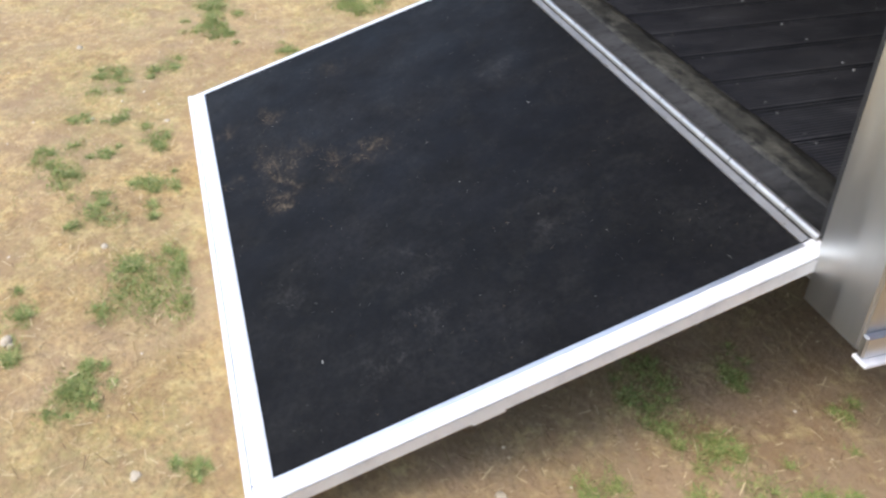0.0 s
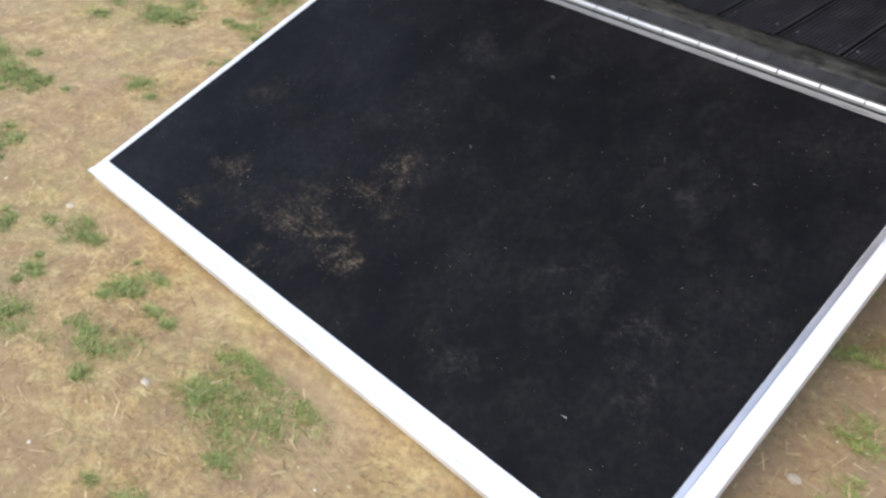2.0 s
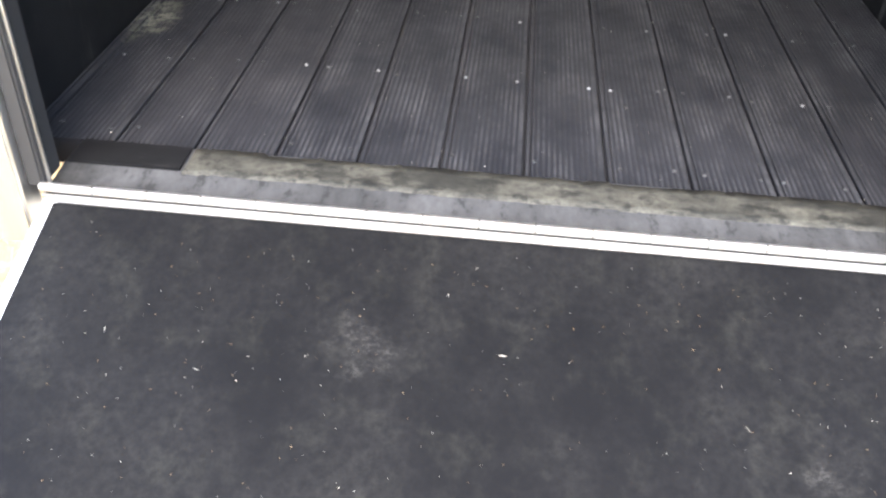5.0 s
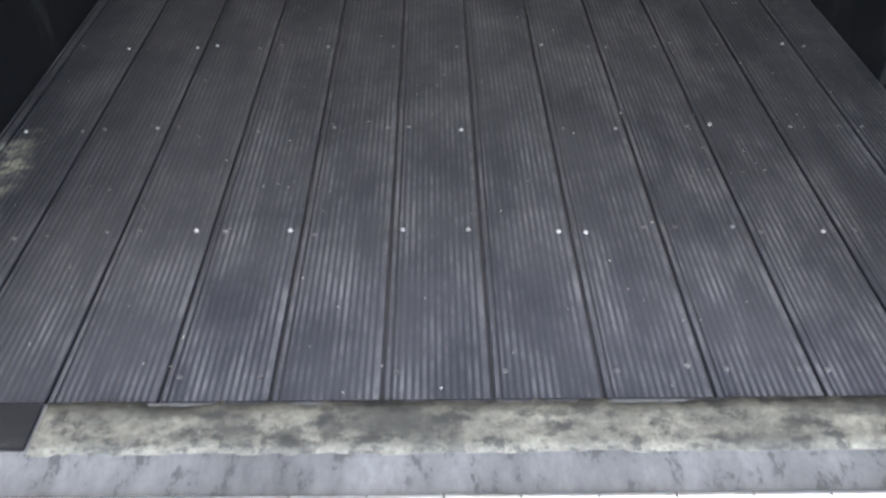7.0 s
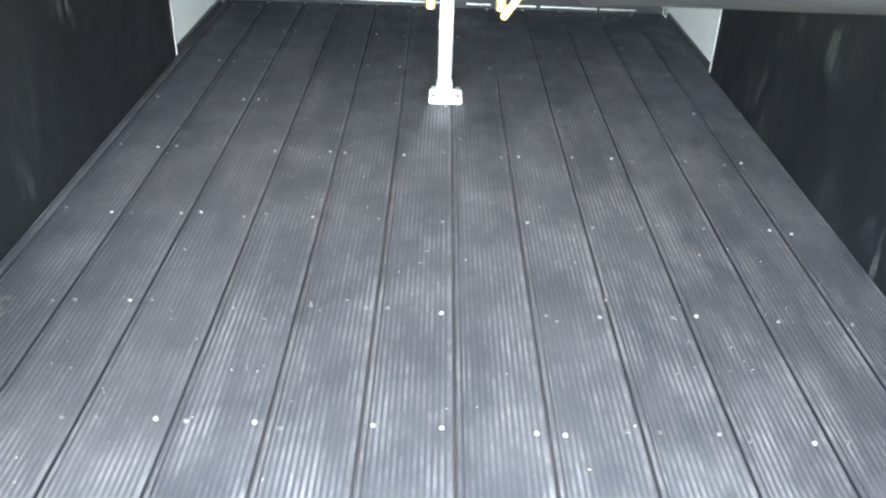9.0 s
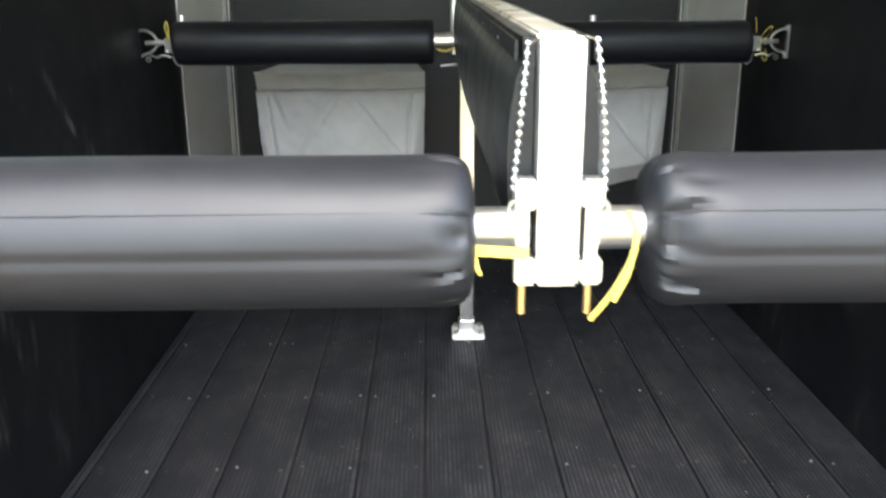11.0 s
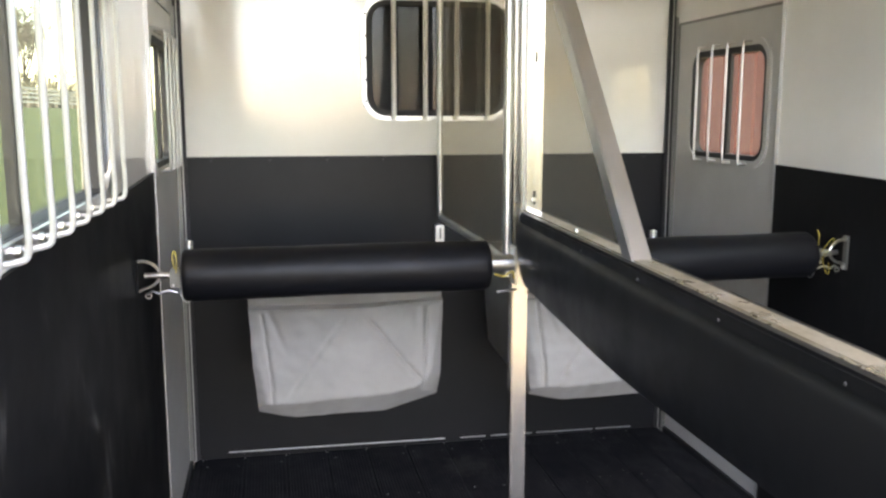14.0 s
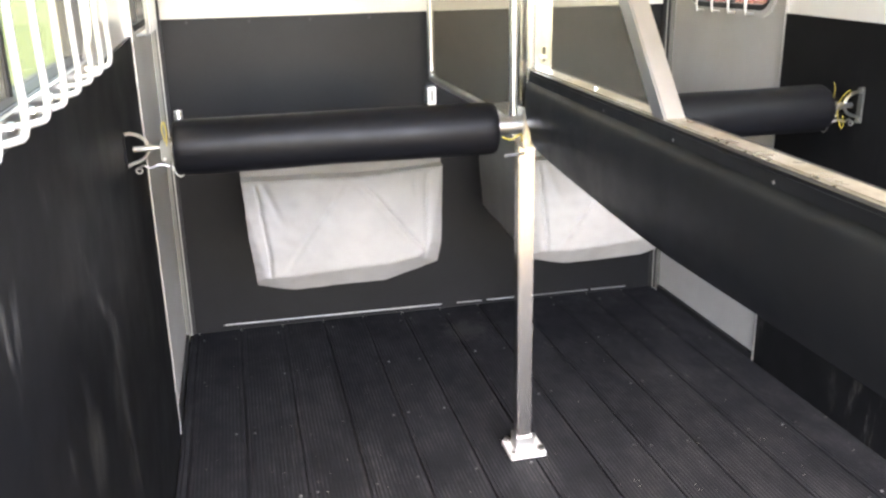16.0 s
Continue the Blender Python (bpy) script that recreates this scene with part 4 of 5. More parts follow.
def chest_bar(s):
    y, z = 2.2, 1.0
    t = thing("chest_bar", (s * 0.5, y, z - 0.064), "black padded chest bar hooked between post and wall", "bar", group="padded bars")
    part("padding", padded_roll(s * 0.105, s * (0.90 if s < 0 else 0.892), y, z, 0.066, 2.0 + s, 0.002, True), BARVINYL, t)
    part("bar_tube", bm_rod((s * 0.036, y, z + 0.004), (s * 0.903, y, z + 0.004), 0.0235, 20), ALU, t, "bare aluminium tube end")
    part("end_plate", bm_box((min(s * 0.028, s * 0.036), y - 0.03, z - 0.055), (max(s * 0.028, s * 0.036), y + 0.03, z + 0.05), 0.003), STEEL, t)
    for dy in (-0.016, 0.016):
        part("fork_plate", bm_box((min(s * 0.903, s * 0.930), y + dy - 0.002, z - 0.028), (max(s * 0.903, s * 0.930), y + dy + 0.002, z + 0.018), 0.0015), FORK, t)
    part("fork_web", bm_box((min(s * 0.903, s * 0.909), y - 0.0138, z - 0.036), (max(s * 0.903, s * 0.909), y + 0.0138, z + 0.022), 0.001), FORK, t)
    part("pin", bm_rod((s * 0.910, y, z + 0.002), (s * 0.992, y, z + 0.002), 0.0075, 12), STEEL, t)
    part("pin_collar", bm_rod((s * 0.948, y, z + 0.002), (s * 0.956, y, z + 0.002), 0.011, 12), STEEL, t)
    part("lower_pin", bm_rod((s * 0.922, y - 0.022, z - 0.022), (s * 0.922, y + 0.022, z - 0.022), 0.004, 8), STEEL, t)
    part("spring_latch", bm_sweep(curve_pts([(s * 0.912, y - 0.02, z - 0.040), (s * 0.935, y - 0.022, z - 0.034), (s * 0.955, y - 0.024, z - 0.040), (s * 0.972, y - 0.02, z - 0.034), (s * 0.984, y - 0.016, z - 0.044)], 5), 0.0028, 8), STEEL, t)
    part("latch_ring", bm_sweep([(s * 0.982 + 0.007 * math.cos(radians(a)), y - 0.018, z - 0.046 + 0.007 * math.sin(radians(a))) for a in range(0, 360, 30)], 0.002, 6, closed=True), STEEL, t)
    part("split_wire", bm_sweep(curve_pts([(s * 0.906, y - 0.02, z - 0.038), (s * 0.900, y - 0.022, z - 0.056), (s * 0.890, y - 0.022, z - 0.066), (s * 0.880, y - 0.022, z - 0.060)], 5), 0.0014, 6), STEEL, t)
    part("latch_pin", bm_rod((s * 0.03, y - 0.018, z - 0.067), (s * 0.085, y - 0.02, z - 0.071), 0.004, 8), STEEL, t)
    if s < 0:
        cord([(-0.917, y - 0.02, z + 0.02), (-0.921, y - 0.026, z + 0.050), (-0.916, y - 0.024, z + 0.066), (-0.911, y - 0.026, z + 0.045), (-0.914, y - 0.02, z + 0.01)], t, 0.0018)
    else:
        cord([(0.925, y - 0.02, z + 0.01), (0.944, y - 0.03, z + 0.044), (0.958, y - 0.03, z + 0.046), (0.942, y - 0.03, z + 0.016), (0.926, y - 0.025, z - 0.008), (0.936, y - 0.03, z - 0.050), (0.947, y - 0.03, z - 0.052), (0.943, y - 0.028, z - 0.022)], t, 0.0011)
        cord([(0.912, y - 0.02, z + 0.03), (0.905, y - 0.03, z + 0.06), (0.902, y - 0.026, z + 0.075)], t, 0.0012)
    cord([(s * 0.095, y - 0.03, z - 0.02), (s * 0.07, y - 0.034, z - 0.026), (s * 0.045, y - 0.03, z - 0.015), (s * 0.04, y - 0.03, z - 0.035)], t, 0.003)
    # knurled knob behind the bar
    kx = -0.884 if s < 0 else 0.405
    knob = part("knob", bm_rod((kx, y + 0.03, z + 0.048), (kx, y + 0.03, z + 0.084), 0.0052, 10), STEEL, t, "ribbed zinc knob")
    for k in range(3):
        part("knob_rib", bm_rod((kx, y + 0.03, z + 0.058 + 0.009 * k), (kx, y + 0.03, z + 0.064 + 0.009 * k), 0.0102, 12), ALU, knob)
    if s > 0:
        # this bar hangs a little low and swings forward at the wall
        t.rotation_euler.z = radians(2.6)
        t.location += Vector((-0.012, 0.020, -0.008))
        wall_hook(s, y + 0.042, z - 0.008)
    else:
        wall_hook(s, y, z)
    return t


def butt_bar(s):
    y, z = 0.27, 0.921
    t = thing("butt_bar", (s * 0.5, y, z - 0.076), "dusty black padded butt bar pinned to the divider", "bar", group="padded bars")
    part("padding", padded_roll(s * (0.079 if s < 0 else 0.088), s * 0.93, y, z, 0.0765, 5.0 + 3 * s, 0.011 if s < 0 else 0.014), DUSTYVINYL, t)
    a, b = sorted((s * 0.105, s * 0.91))
    part("seam", bm_rod((a, y - 0.0681, z + 0.0347), (b, y - 0.0681, z + 0.0347), 0.0008, 6), BLACKSEAL, t, "stitched seam of the cover")
    part("bar_tube", bm_rod((s * 0.034, y, z + 0.002), (s * 0.96, y, z + 0.002), 0.0215, 24), ALU, t, "bare aluminium tube end")
    part("bracket_plate", bm_box((min(s * 0.027, s * 0.040), y - 0.03, z - 0.028), (max(s * 0.027, s * 0.040), y + 0.03, z + 0.050), 0.003), ALU, t)
    part("pin", bm_rod((s * 0.033, y - 0.020, z - 0.081), (s * 0.033, y - 0.020, z + 0.022), 0.0044, 12), BRASS, t, "brass hitch pin")
    part("pin_ring", bm_sweep([(s * 0.040 + 0.008 * math.cos(radians(a)), y - 0.033, z + 0.030 + 0.008 * math.sin(radians(a))) for a in range(0, 360, 30)], 0.0022, 6, closed=True), STEEL, t)
    part("pin_latch", bm_rod((s * 0.95, y, z + 0.004), (s * 1.0, y, z + 0.004), 0.008, 10), STEEL, t)
    if s < 0:
        part("strap", bm_bar((-0.082, y - 0.030, z - 0.012), (-0.028, y - 0.034, z - 0.015), 0.004, 0.011, bevel=0.001), YELLOW, t, "short yellow webbing strap")
    else:
        cord([(0.066, y - 0.036, z + 0.026), (0.071, y - 0.050, z + 0.012), (0.069, y - 0.052, z - 0.012), (0.058, y - 0.046, z - 0.042), (0.047, y - 0.036, z - 0.066), (0.036, y - 0.026, z - 0.086)], t, 0.0032)
    if s > 0:
        cord([(0.069, y - 0.054, z - 0.010), (0.064, y - 0.052, z - 0.034), (0.054, y - 0.046, z - 0.060)], t, 0.0030)
    else:
        cord([(-0.080, y - 0.034, z - 0.018), (-0.078, y - 0.040, z - 0.028), (-0.075, y - 0.038, z - 0.034)], t)
    wall_hook(s, y, z)
    return t


for s in (-1, 1):
    chest_bar(s)
    butt_bar(s)

# ---- centre post ----
post = thing("centre_post", (0, 2.268, 0), "square aluminium centre post bolted to the floor", "post")
part("tube", bm_bar((0, 2.268, 0.012), (0, 2.268, CEIL - 0.002), 0.044, 0.044, bevel=0.004, up=(0, 1, 0)), DRAWN, post)
part("base_plate", bm_box((-0.05, 2.218, 0.001), (0.06, 2.318, 0.020), 0.003), RAIL, post, "bright square base plate")
part("socket", bm_ring(rounded(-0.028, 2.240, 0.028, 2.296, 0.004, 2), rounded(-0.022, 2.246, 0.022, 2.29, 0.002, 2), 0.020, 0.06, lambda u, v, w: (u, v, w)), ALU, post)
for dx, dy in ((-0.036, -0.037), (0.046, -0.037), (-0.036, 0.037), (0.046, 0.037)):
    part("bolt", bm_rod((dx, 2.268 + dy, 0.020), (dx, 2.268 + dy, 0.030), 0.009, 6), STEEL, post)

# ---- stall divider ----
div = thing("stall_divider", (0, 1.2, 0.87), "padded black stall divider with aluminium top rail", "divider")
part("rear_tube", bm_bar((0.002, 0.268, 0.868), (0.002, 0.268, 1.110), 0.042, 0.042, bevel=0.003, up=(0, 1, 0)), ALU, div, "bright square end tube")
part("top_rail", bm_bar((0.002, 0.290, 1.094), (0.0, 2.18, 1.134), 0.040, 0.036, bevel=0.003), WORNGLEAM, div, "worn aluminium top rail with painted reflection patches")
for s in (-1, 1):
    bm = bmesh.new()
    outline = lambda y: (1.108 + (y - 0.285) * 0.0222, (0.900 + 0.004 * max(0.0, y - 1.0) + 0.055 * max(0.0, (y - 1.35) / 0.75) ** 1.3) + (0.05 * ((y - 2.06) / 0.075) ** 2 if y > 2.06 else 0.0))
    ny, nz = 60, 24
    grid = []
    for i in range(ny + 1):
        y = 0.285 + 1.85 * i / ny
        z_hi, z_lo = outline(y)
        ends = min(1.0, (y - 0.285) / 0.10, (2.135 - y) / 0.06)
        col = []
        for k in range(nz + 1):
            v = k / nz
            z = z_hi + (z_lo - z_hi) * v
            band = 0.034 + (0.0 if v < 0.13 else 0.016 * math.sin(math.pi * min(1.0, (v - 0.13) / 0.87)) ** 0.55)
            off = 0.021 + (band - 0.021) * (0.85 + 0.15 * max(0.0, ends) ** 0.5) * min(1.0, (1 - v) / 0.05 + 0.25)
            off += 0.0012 * noise.noise((y * 5, z * 9, s * 2)) * max(0.0, ends)
            col.append(bm.verts.new((s * off, y, z)))
        grid.append(col)
    for i in range(ny):
        for k in range(nz):
            bm.faces.new((grid[i][k], grid[i + 1][k], grid[i + 1][k + 1], grid[i][k + 1]))
    back = [[bm.verts.new((s * 0.0205, c[k].co.y, c[k].co.z)) for k in (0, nz)] for c in grid]
    for i in range(ny):
        bm.faces.new((grid[i][0], grid[i + 1][0], back[i + 1][0], back[i][0]))
        bm.faces.new((grid[i][nz], grid[i + 1][nz], back[i + 1][1], back[i][1]))
        bm.faces.new((back[i][0], back[i + 1][0], back[i + 1][1], back[i][1]))
    for i in (0, ny):
        bm.faces.new(grid[i] + [back[i][1], back[i][0]])
    bmesh.ops.recalc_face_normals(bm, faces=bm.faces)
    panel = part("side_pad", bm, VINYL, div, "black vinyl side pad")
    for k in range(6):
        y = 0.5 + 0.29 * k
        z = 1.092 + (y - 0.32) * 0.0215
        part("pad_screw", bm_rod((s * 0.036, y, z), (s * 0.0408, y, z), 0.0028, 8), SCREW, div)
    part("edge_band", bm_bar((s * 0.0385, 0.286, 1.0955), (s * 0.0385, 2.125, 1.1345), 0.0030, 0.021, bevel=0.0012), VINYL, div, "raised black edge band")
    # bead chain of the hitch pin
    top, foot, away = ((-0.028, 1.102), (-0.040, 0.962), 0.280) if s < 0 else ((0.035, 1.106), (0.048, 0.964), 0.262)
    chain = [(top[0] + (foot[0] - top[0]) * k / 15 + s * 0.001 * math.sin(k * 0.21), away - 0.012 * math.sin(k * 0.2), top[1] + (foot[1] - top[1]) * k / 15) for k in range(16)]
    bm = bmesh.new()
    for k, c in enumerate(chain):
        bmesh.ops.create_uvsphere(bm, u_segments=8, v_segments=6, radius=0.0034, matrix=Matrix.Translation(c))
    bm_sweep([(0.002 + s * 0.021, away - 0.004, chain[0][2] + 0.004)] + chain, 0.0009, 5, bm=bm)
    part("bead_chain", bm, STEEL, div)
for s in (-1, 1):
    for z0, z1 in ((0.872, 0.900), (0.948, 0.978)):
        a, b = sorted((0.002 + s * 0.0215, 0.002 + s * 0.043))
        part("hinge_lug", bm_box((a, 0.238, z0), (b, 0.262, z1), 0.003), ALU, div)
part("upright", bm_bar((0.002, 2.152, 1.15), (0.002, 2.152, 1.98), 0.043, 0.040, bevel=0.003, up=(0, 1, 0)), DRAWN, div)
part("brace", bm_bar((0.0, 1.446, 1.112), (0.0, 2.10, 1.872), 0.040, 0.040, bevel=0.003), ALU, div)
bm = bmesh.new()
links = [(-0.030 - 0.004 * math.sin(k * 0.3), 2.150, 1.152 - 0.0085 * k) for k in range(15)]
for c in links:
    bmesh.ops.create_uvsphere(bm, u_segments=8, v_segments=6, radius=0.0030, matrix=Matrix.Translation(c))
bm_sweep([(-0.020, 2.150, 1.157)] + links, 0.0008, 5, bm=bm)
part("bead_chain", bm, STEEL, div)
part("slot_bolt", bm_rod((0.002, 2.127, 1.182), (0.002, 2.134, 1.182), 0.006, 8), STEEL, div)
for z0, z1 in ((1.170, 1.205), (1.535, 1.56)):
    part("slot", bm_box((-0.001, 2.128, z0), (0.005, 2.1345, z1), 0.001), BLACKSEAL, div)
part("rail_bolt", bm_rod((0.0, 1.80, 1.143), (0.0, 1.80, 1.149), 0.007, 8), STEEL, div)
bm = bmesh.new()
tri = [(1.475, 1.150), (2.134, 1.158), (2.134, 1.88), (2.085, 1.855)]
lo, hi = [[bm.verts.new((x, y, z)) for y, z in tri] for x in (-0.002, 0.002)]
bm.faces.new(lo), bm.faces.new(list(reversed(hi)))
for j in range(4):
    bm.faces.new((lo[j], hi[j], hi[(j + 1) % 4], lo[(j + 1) % 4]))
bmesh.ops.recalc_face_normals(bm, faces=bm.faces)
part("gusset_pane", bm, PLEXI, div, "smoky clear plastic pane")

# ---- head divider ----
hd = thing("head_divider", (0, 2.8, 0.98), "tube-framed clear head divider between the stalls", "divider")
loop = curve_pts([(-0.030, 2.262, 0.985), (-0.014, 2.6, 0.990), (-0.006, 3.31, 0.990), (-0.006, 3.368, 1.004), (-0.006, 3.385, 1.06), (-0.006, 3.385, 1.5), (-0.006, 3.385, 1.80), (-0.006, 3.372, 1.865), (-0.006, 3.31, 1.905), (-0.014, 2.7, 1.93), (-0.030, 2.262, 1.95)], 6)
part("frame_tube", bm_sweep(loop, 0.0125, 12), ALU, hd)
part("hinge_tube", bm_rod((-0.043, 2.235, 0.96), (-0.043, 2.235, 2.1), 0.0115, 14), ALU, hd)
p = part("clear_panel", bm_box((-0.009, 2.28, 0.995), (-0.005, 3.376, 1.905)), PLEXI, hd, "smoky clear plastic panel")
part("wall_catch", bm_box((-0.018, 3.41, 0.882), (0.016, YF - 0.0005, 0.952), 0.003), ALU, hd)
part("catch_slot", bm_box((-0.004, 3.406, 0.897), (0.002, 3.4095, 0.940), 0.001), BLACKSEAL, hd)
for z in (0.985, 1.16):
    part("tube_clip", bm_rod((-0.006, 3.365, z), (-0.006, 3.405, z), 0.006, 8), STEEL, hd)

# ---- ramp ----
ramp = thing("ramp", (0, -0.55, GZ), "lowered loading ramp with black rubber mat and aluminium edges", "ramp")
TH = math.atan2(0.345, 1.06)
RM = Matrix.Translation((0, -0.012, -0.016)) @ Matrix.Rotation(TH, 4, "X")


def on_ramp(bm):
    """u across, v up the ramp to 0 at the hinge, w off its face."""
    bmesh.ops.transform(bm, matrix=RM, verts=bm.verts)
    return bm


bm = bm_box((-0.8475, -1.0965, -0.012), (0.862, -0.001, 0.0))
part("rubber_mat", on_ramp(bm), MAT, ramp, "trodden black rubber mat with bits of hay")
part("deck", on_ramp(bm_box((-0.846, -1.0965, -0.045), (0.858, -0.006, -0.0125))), BLACKSEAL, ramp)
for s, x in ((-1, -0.848), (1, 0.863)):
    wid = 0.052 if s > 0 else 0.020
    a, b = sorted((x, x + s * wid))
    r = part("side_rail", on_ramp(bm_box((a, -1.149, -0.032 if s > 0 else -0.047), (b, 0.030 if s > 0 else 0.01, 0.002), 0.003)), RAIL, ramp, "chalky bare aluminium edge rail")
    if s > 0:
        part("rail_ridge", on_ramp(bm_box((x + 0.017, -1.147, 0.0015), (x + wid + 0.002, 0.028, 0.009), 0.003)), RAIL, r)
        part("rail_inset", on_ramp(bm_box((x + 0.002, -1.095, 0.0015), (x + 0.0145, 0.0, 0.0035), 0.001)), ALU, r, "dull inner strip of the rail")
end = part("end_rail", on_ramp(bm_box((-0.848, -1.150, -0.047), (0.863, -1.097, 0.002), 0.003)), RAIL, ramp, "chalky bare aluminium end rail")
part("rail_lip", on_ramp(bm_box((-0.868, -1.153, 0.0018), (0.915, -1.138, 0.005), 0.002)), RAIL, end)
part("rail_tab", on_ramp(bm_box((0.905, -0.72, -0.040), (0.9125, -0.65, -0.026), 0.002)), RAIL, ramp)

hinge = part("hinge", on_ramp(bm_box((-0.850, 0.000, 0.0008), (0.863, 0.0165, 0.003), 0.001)), DULL, ramp, "long aluminium piano hinge")
n_k = 17
for k in range(n_k):
    a = -0.880 + 1.762 * k / n_k
    part("knuckle", bm_rod((a + 0.0012, 0.012, 0.001), (a + 1.762 / n_k - 0.0012, 0.012, 0.001), 0.0092, 14), DULL, hinge)
part("hinge_leaf", bm_box((-0.880, 0.010, -0.020), (0.882, 0.0385, -0.0145), 0.001), DULL, hinge)
for k in range(11):
    part("hinge_bolt", on_ramp(bm_rod((-0.80 + 0.16 * k, 0.0045, 0.003), (-0.80 + 0.16 * k, 0.0045, 0.006), 0.004, 8)), DULL, hinge)

# ---- sill behind the hinge ----
bm = bmesh.new()
prof = [(0.0395, -0.060), (0.0395, -0.0140), (0.0115, -0.0135), (0.0115, -0.0105), (0.030, -0.006), (0.048, -0.0035), (0.082, 0.0005), (0.090, 0.003), (0.186, 0.003), (0.192, -0.002), (0.192, -0.060)]
a, b = [[bm.verts.new((x, y, z)) for y, z in prof] for x in (-0.872, 0.872)]
bm.faces.new(a), bm.faces.new(list(reversed(b)))
for j in range(len(prof)):
    bm.faces.new((a[j], b[j], b[(j + 1) % len(prof)], a[(j + 1) % len(prof)]))
bmesh.ops.recalc_face_normals(bm, faces=bm.faces)
sill = tagged(part("sill", bm, SILL), "dirty worn sill plate at the rear edge", "sill", kind="structure")
part("rubber_patch", bm_box((-0.868, 0.098, 0.0035), (-0.640, 0.186, 0.008), 0.003), RUBBER, sill, "torn black rubber patch")
rt = random.Random(21)
verts, faces = [], []
n = 260
back, front = 0.0, 0.0
for k in range(n + 1):
    x = -0.636 + 1.5 * k / n
    if rt.random() < 0.10:
        back = rt.uniform(-0.007, 0.005)
    if rt.random() < 0.14:
        front = rt.uniform(-0.004, 0.010)
    y0 = 0.090 + 0.5 * front + 0.003 * noise.noise((x * 30, 1, 0))
    y1 = 0.187 + back + 0.003 * noise.noise((x * 24, 5, 0))
    for f in (0.0, 0.25, 0.5, 0.75, 1.0):
        lift = 0.0042 + 0.0006 * noise.noise((x * 40, f * 5, 2)) - (0.0007 if f == 0.0 else 0.0)
        verts.append((x, y0 + (y1 - y0) * f, lift))
for k in range(n):
    for m in range(4):
        v = k * 5 + m
        faces.append((v, v + 5, v + 6, v + 1))
me = bpy.data.meshes.new("tape")
me.from_pydata(verts, [], faces)
me.materials.append(TAPE)
smooth(me, 50)
tape = new("tape", me)
tape.parent = sill
tape["label"] = "torn and flaking grey tape strip"
thick = tape.modifiers.new("thickness", "SOLIDIFY")
thick.thickness = 0.0006
part("rear_skirt", bm_box((-0.9, 0.044, -0.12), (0.9, 0.15, -0.061)), SKIN, sill)

# ---- fence, barn and wood outside ----
FX = -18.0


def fence_bay(y):
    t = thing("fence_bay", (FX, y, land(FX, y)), "white painted four-board paddock fence", "fence", group="paddock fence")
    z = land(FX, y)
    part("post", bm_box((FX - 0.07, y - 0.07, z - 0.1), (FX + 0.07, y + 0.07, z + 1.45), 0.01), PAINTW, t)
    for k in range(4):
        part("board", bm_box((FX + 0.071, y - 1.5, z + 0.30 + 0.33 * k), (FX + 0.10, y + 1.5, z + 0.46 + 0.33 * k)), PAINTW, t)
    return t


first = fence_bay(6.95)
for k in [k for k in range(1, 31) if k != 12]:
    copy_thing(first, Matrix.Translation((FX, 6.95 + 3.0 * k, land(FX, 0))))

barn = thing("barn", (5.5, 12.0, GZ), "long red board-and-batten barn with dark roof", "barn")
part("barn_wall", bm_box((5.5, 0.6, GZ - 0.1), (12.5, 26.0, 4.6)), RED, barn)
for k in range(60):
    part("batten", bm_box((5.465, 0.8 + 0.4 * k, GZ), (5.5, 0.85 + 0.4 * k, 4.6)), RED, barn)
bm = bmesh.new()
gable = [(5.0, 4.55), (9.0, 7.6), (13.0, 4.55), (13.0, 4.7), (9.0, 7.8), (5.0, 4.7)]
a, b = [[bm.verts.new((x, y, z)) for x, z in gable] for y in (0.2, 26.4)]
bm.faces.new((a[0], a[1], a[4], a[5])), bm.faces.new((a[1], a[2], a[3], a[4]))
bm.faces.new((b[5], b[4], b[1], b[0])), bm.faces.new((b[4], b[3], b[2], b[1]))
for j in range(6):
    bm.faces.new((a[j], b[j], b[(j + 1) % 6], a[(j + 1) % 6]))
bmesh.ops.recalc_face_normals(bm, faces=bm.faces)
part("barn_roof", bm, BLACKSEAL, barn)


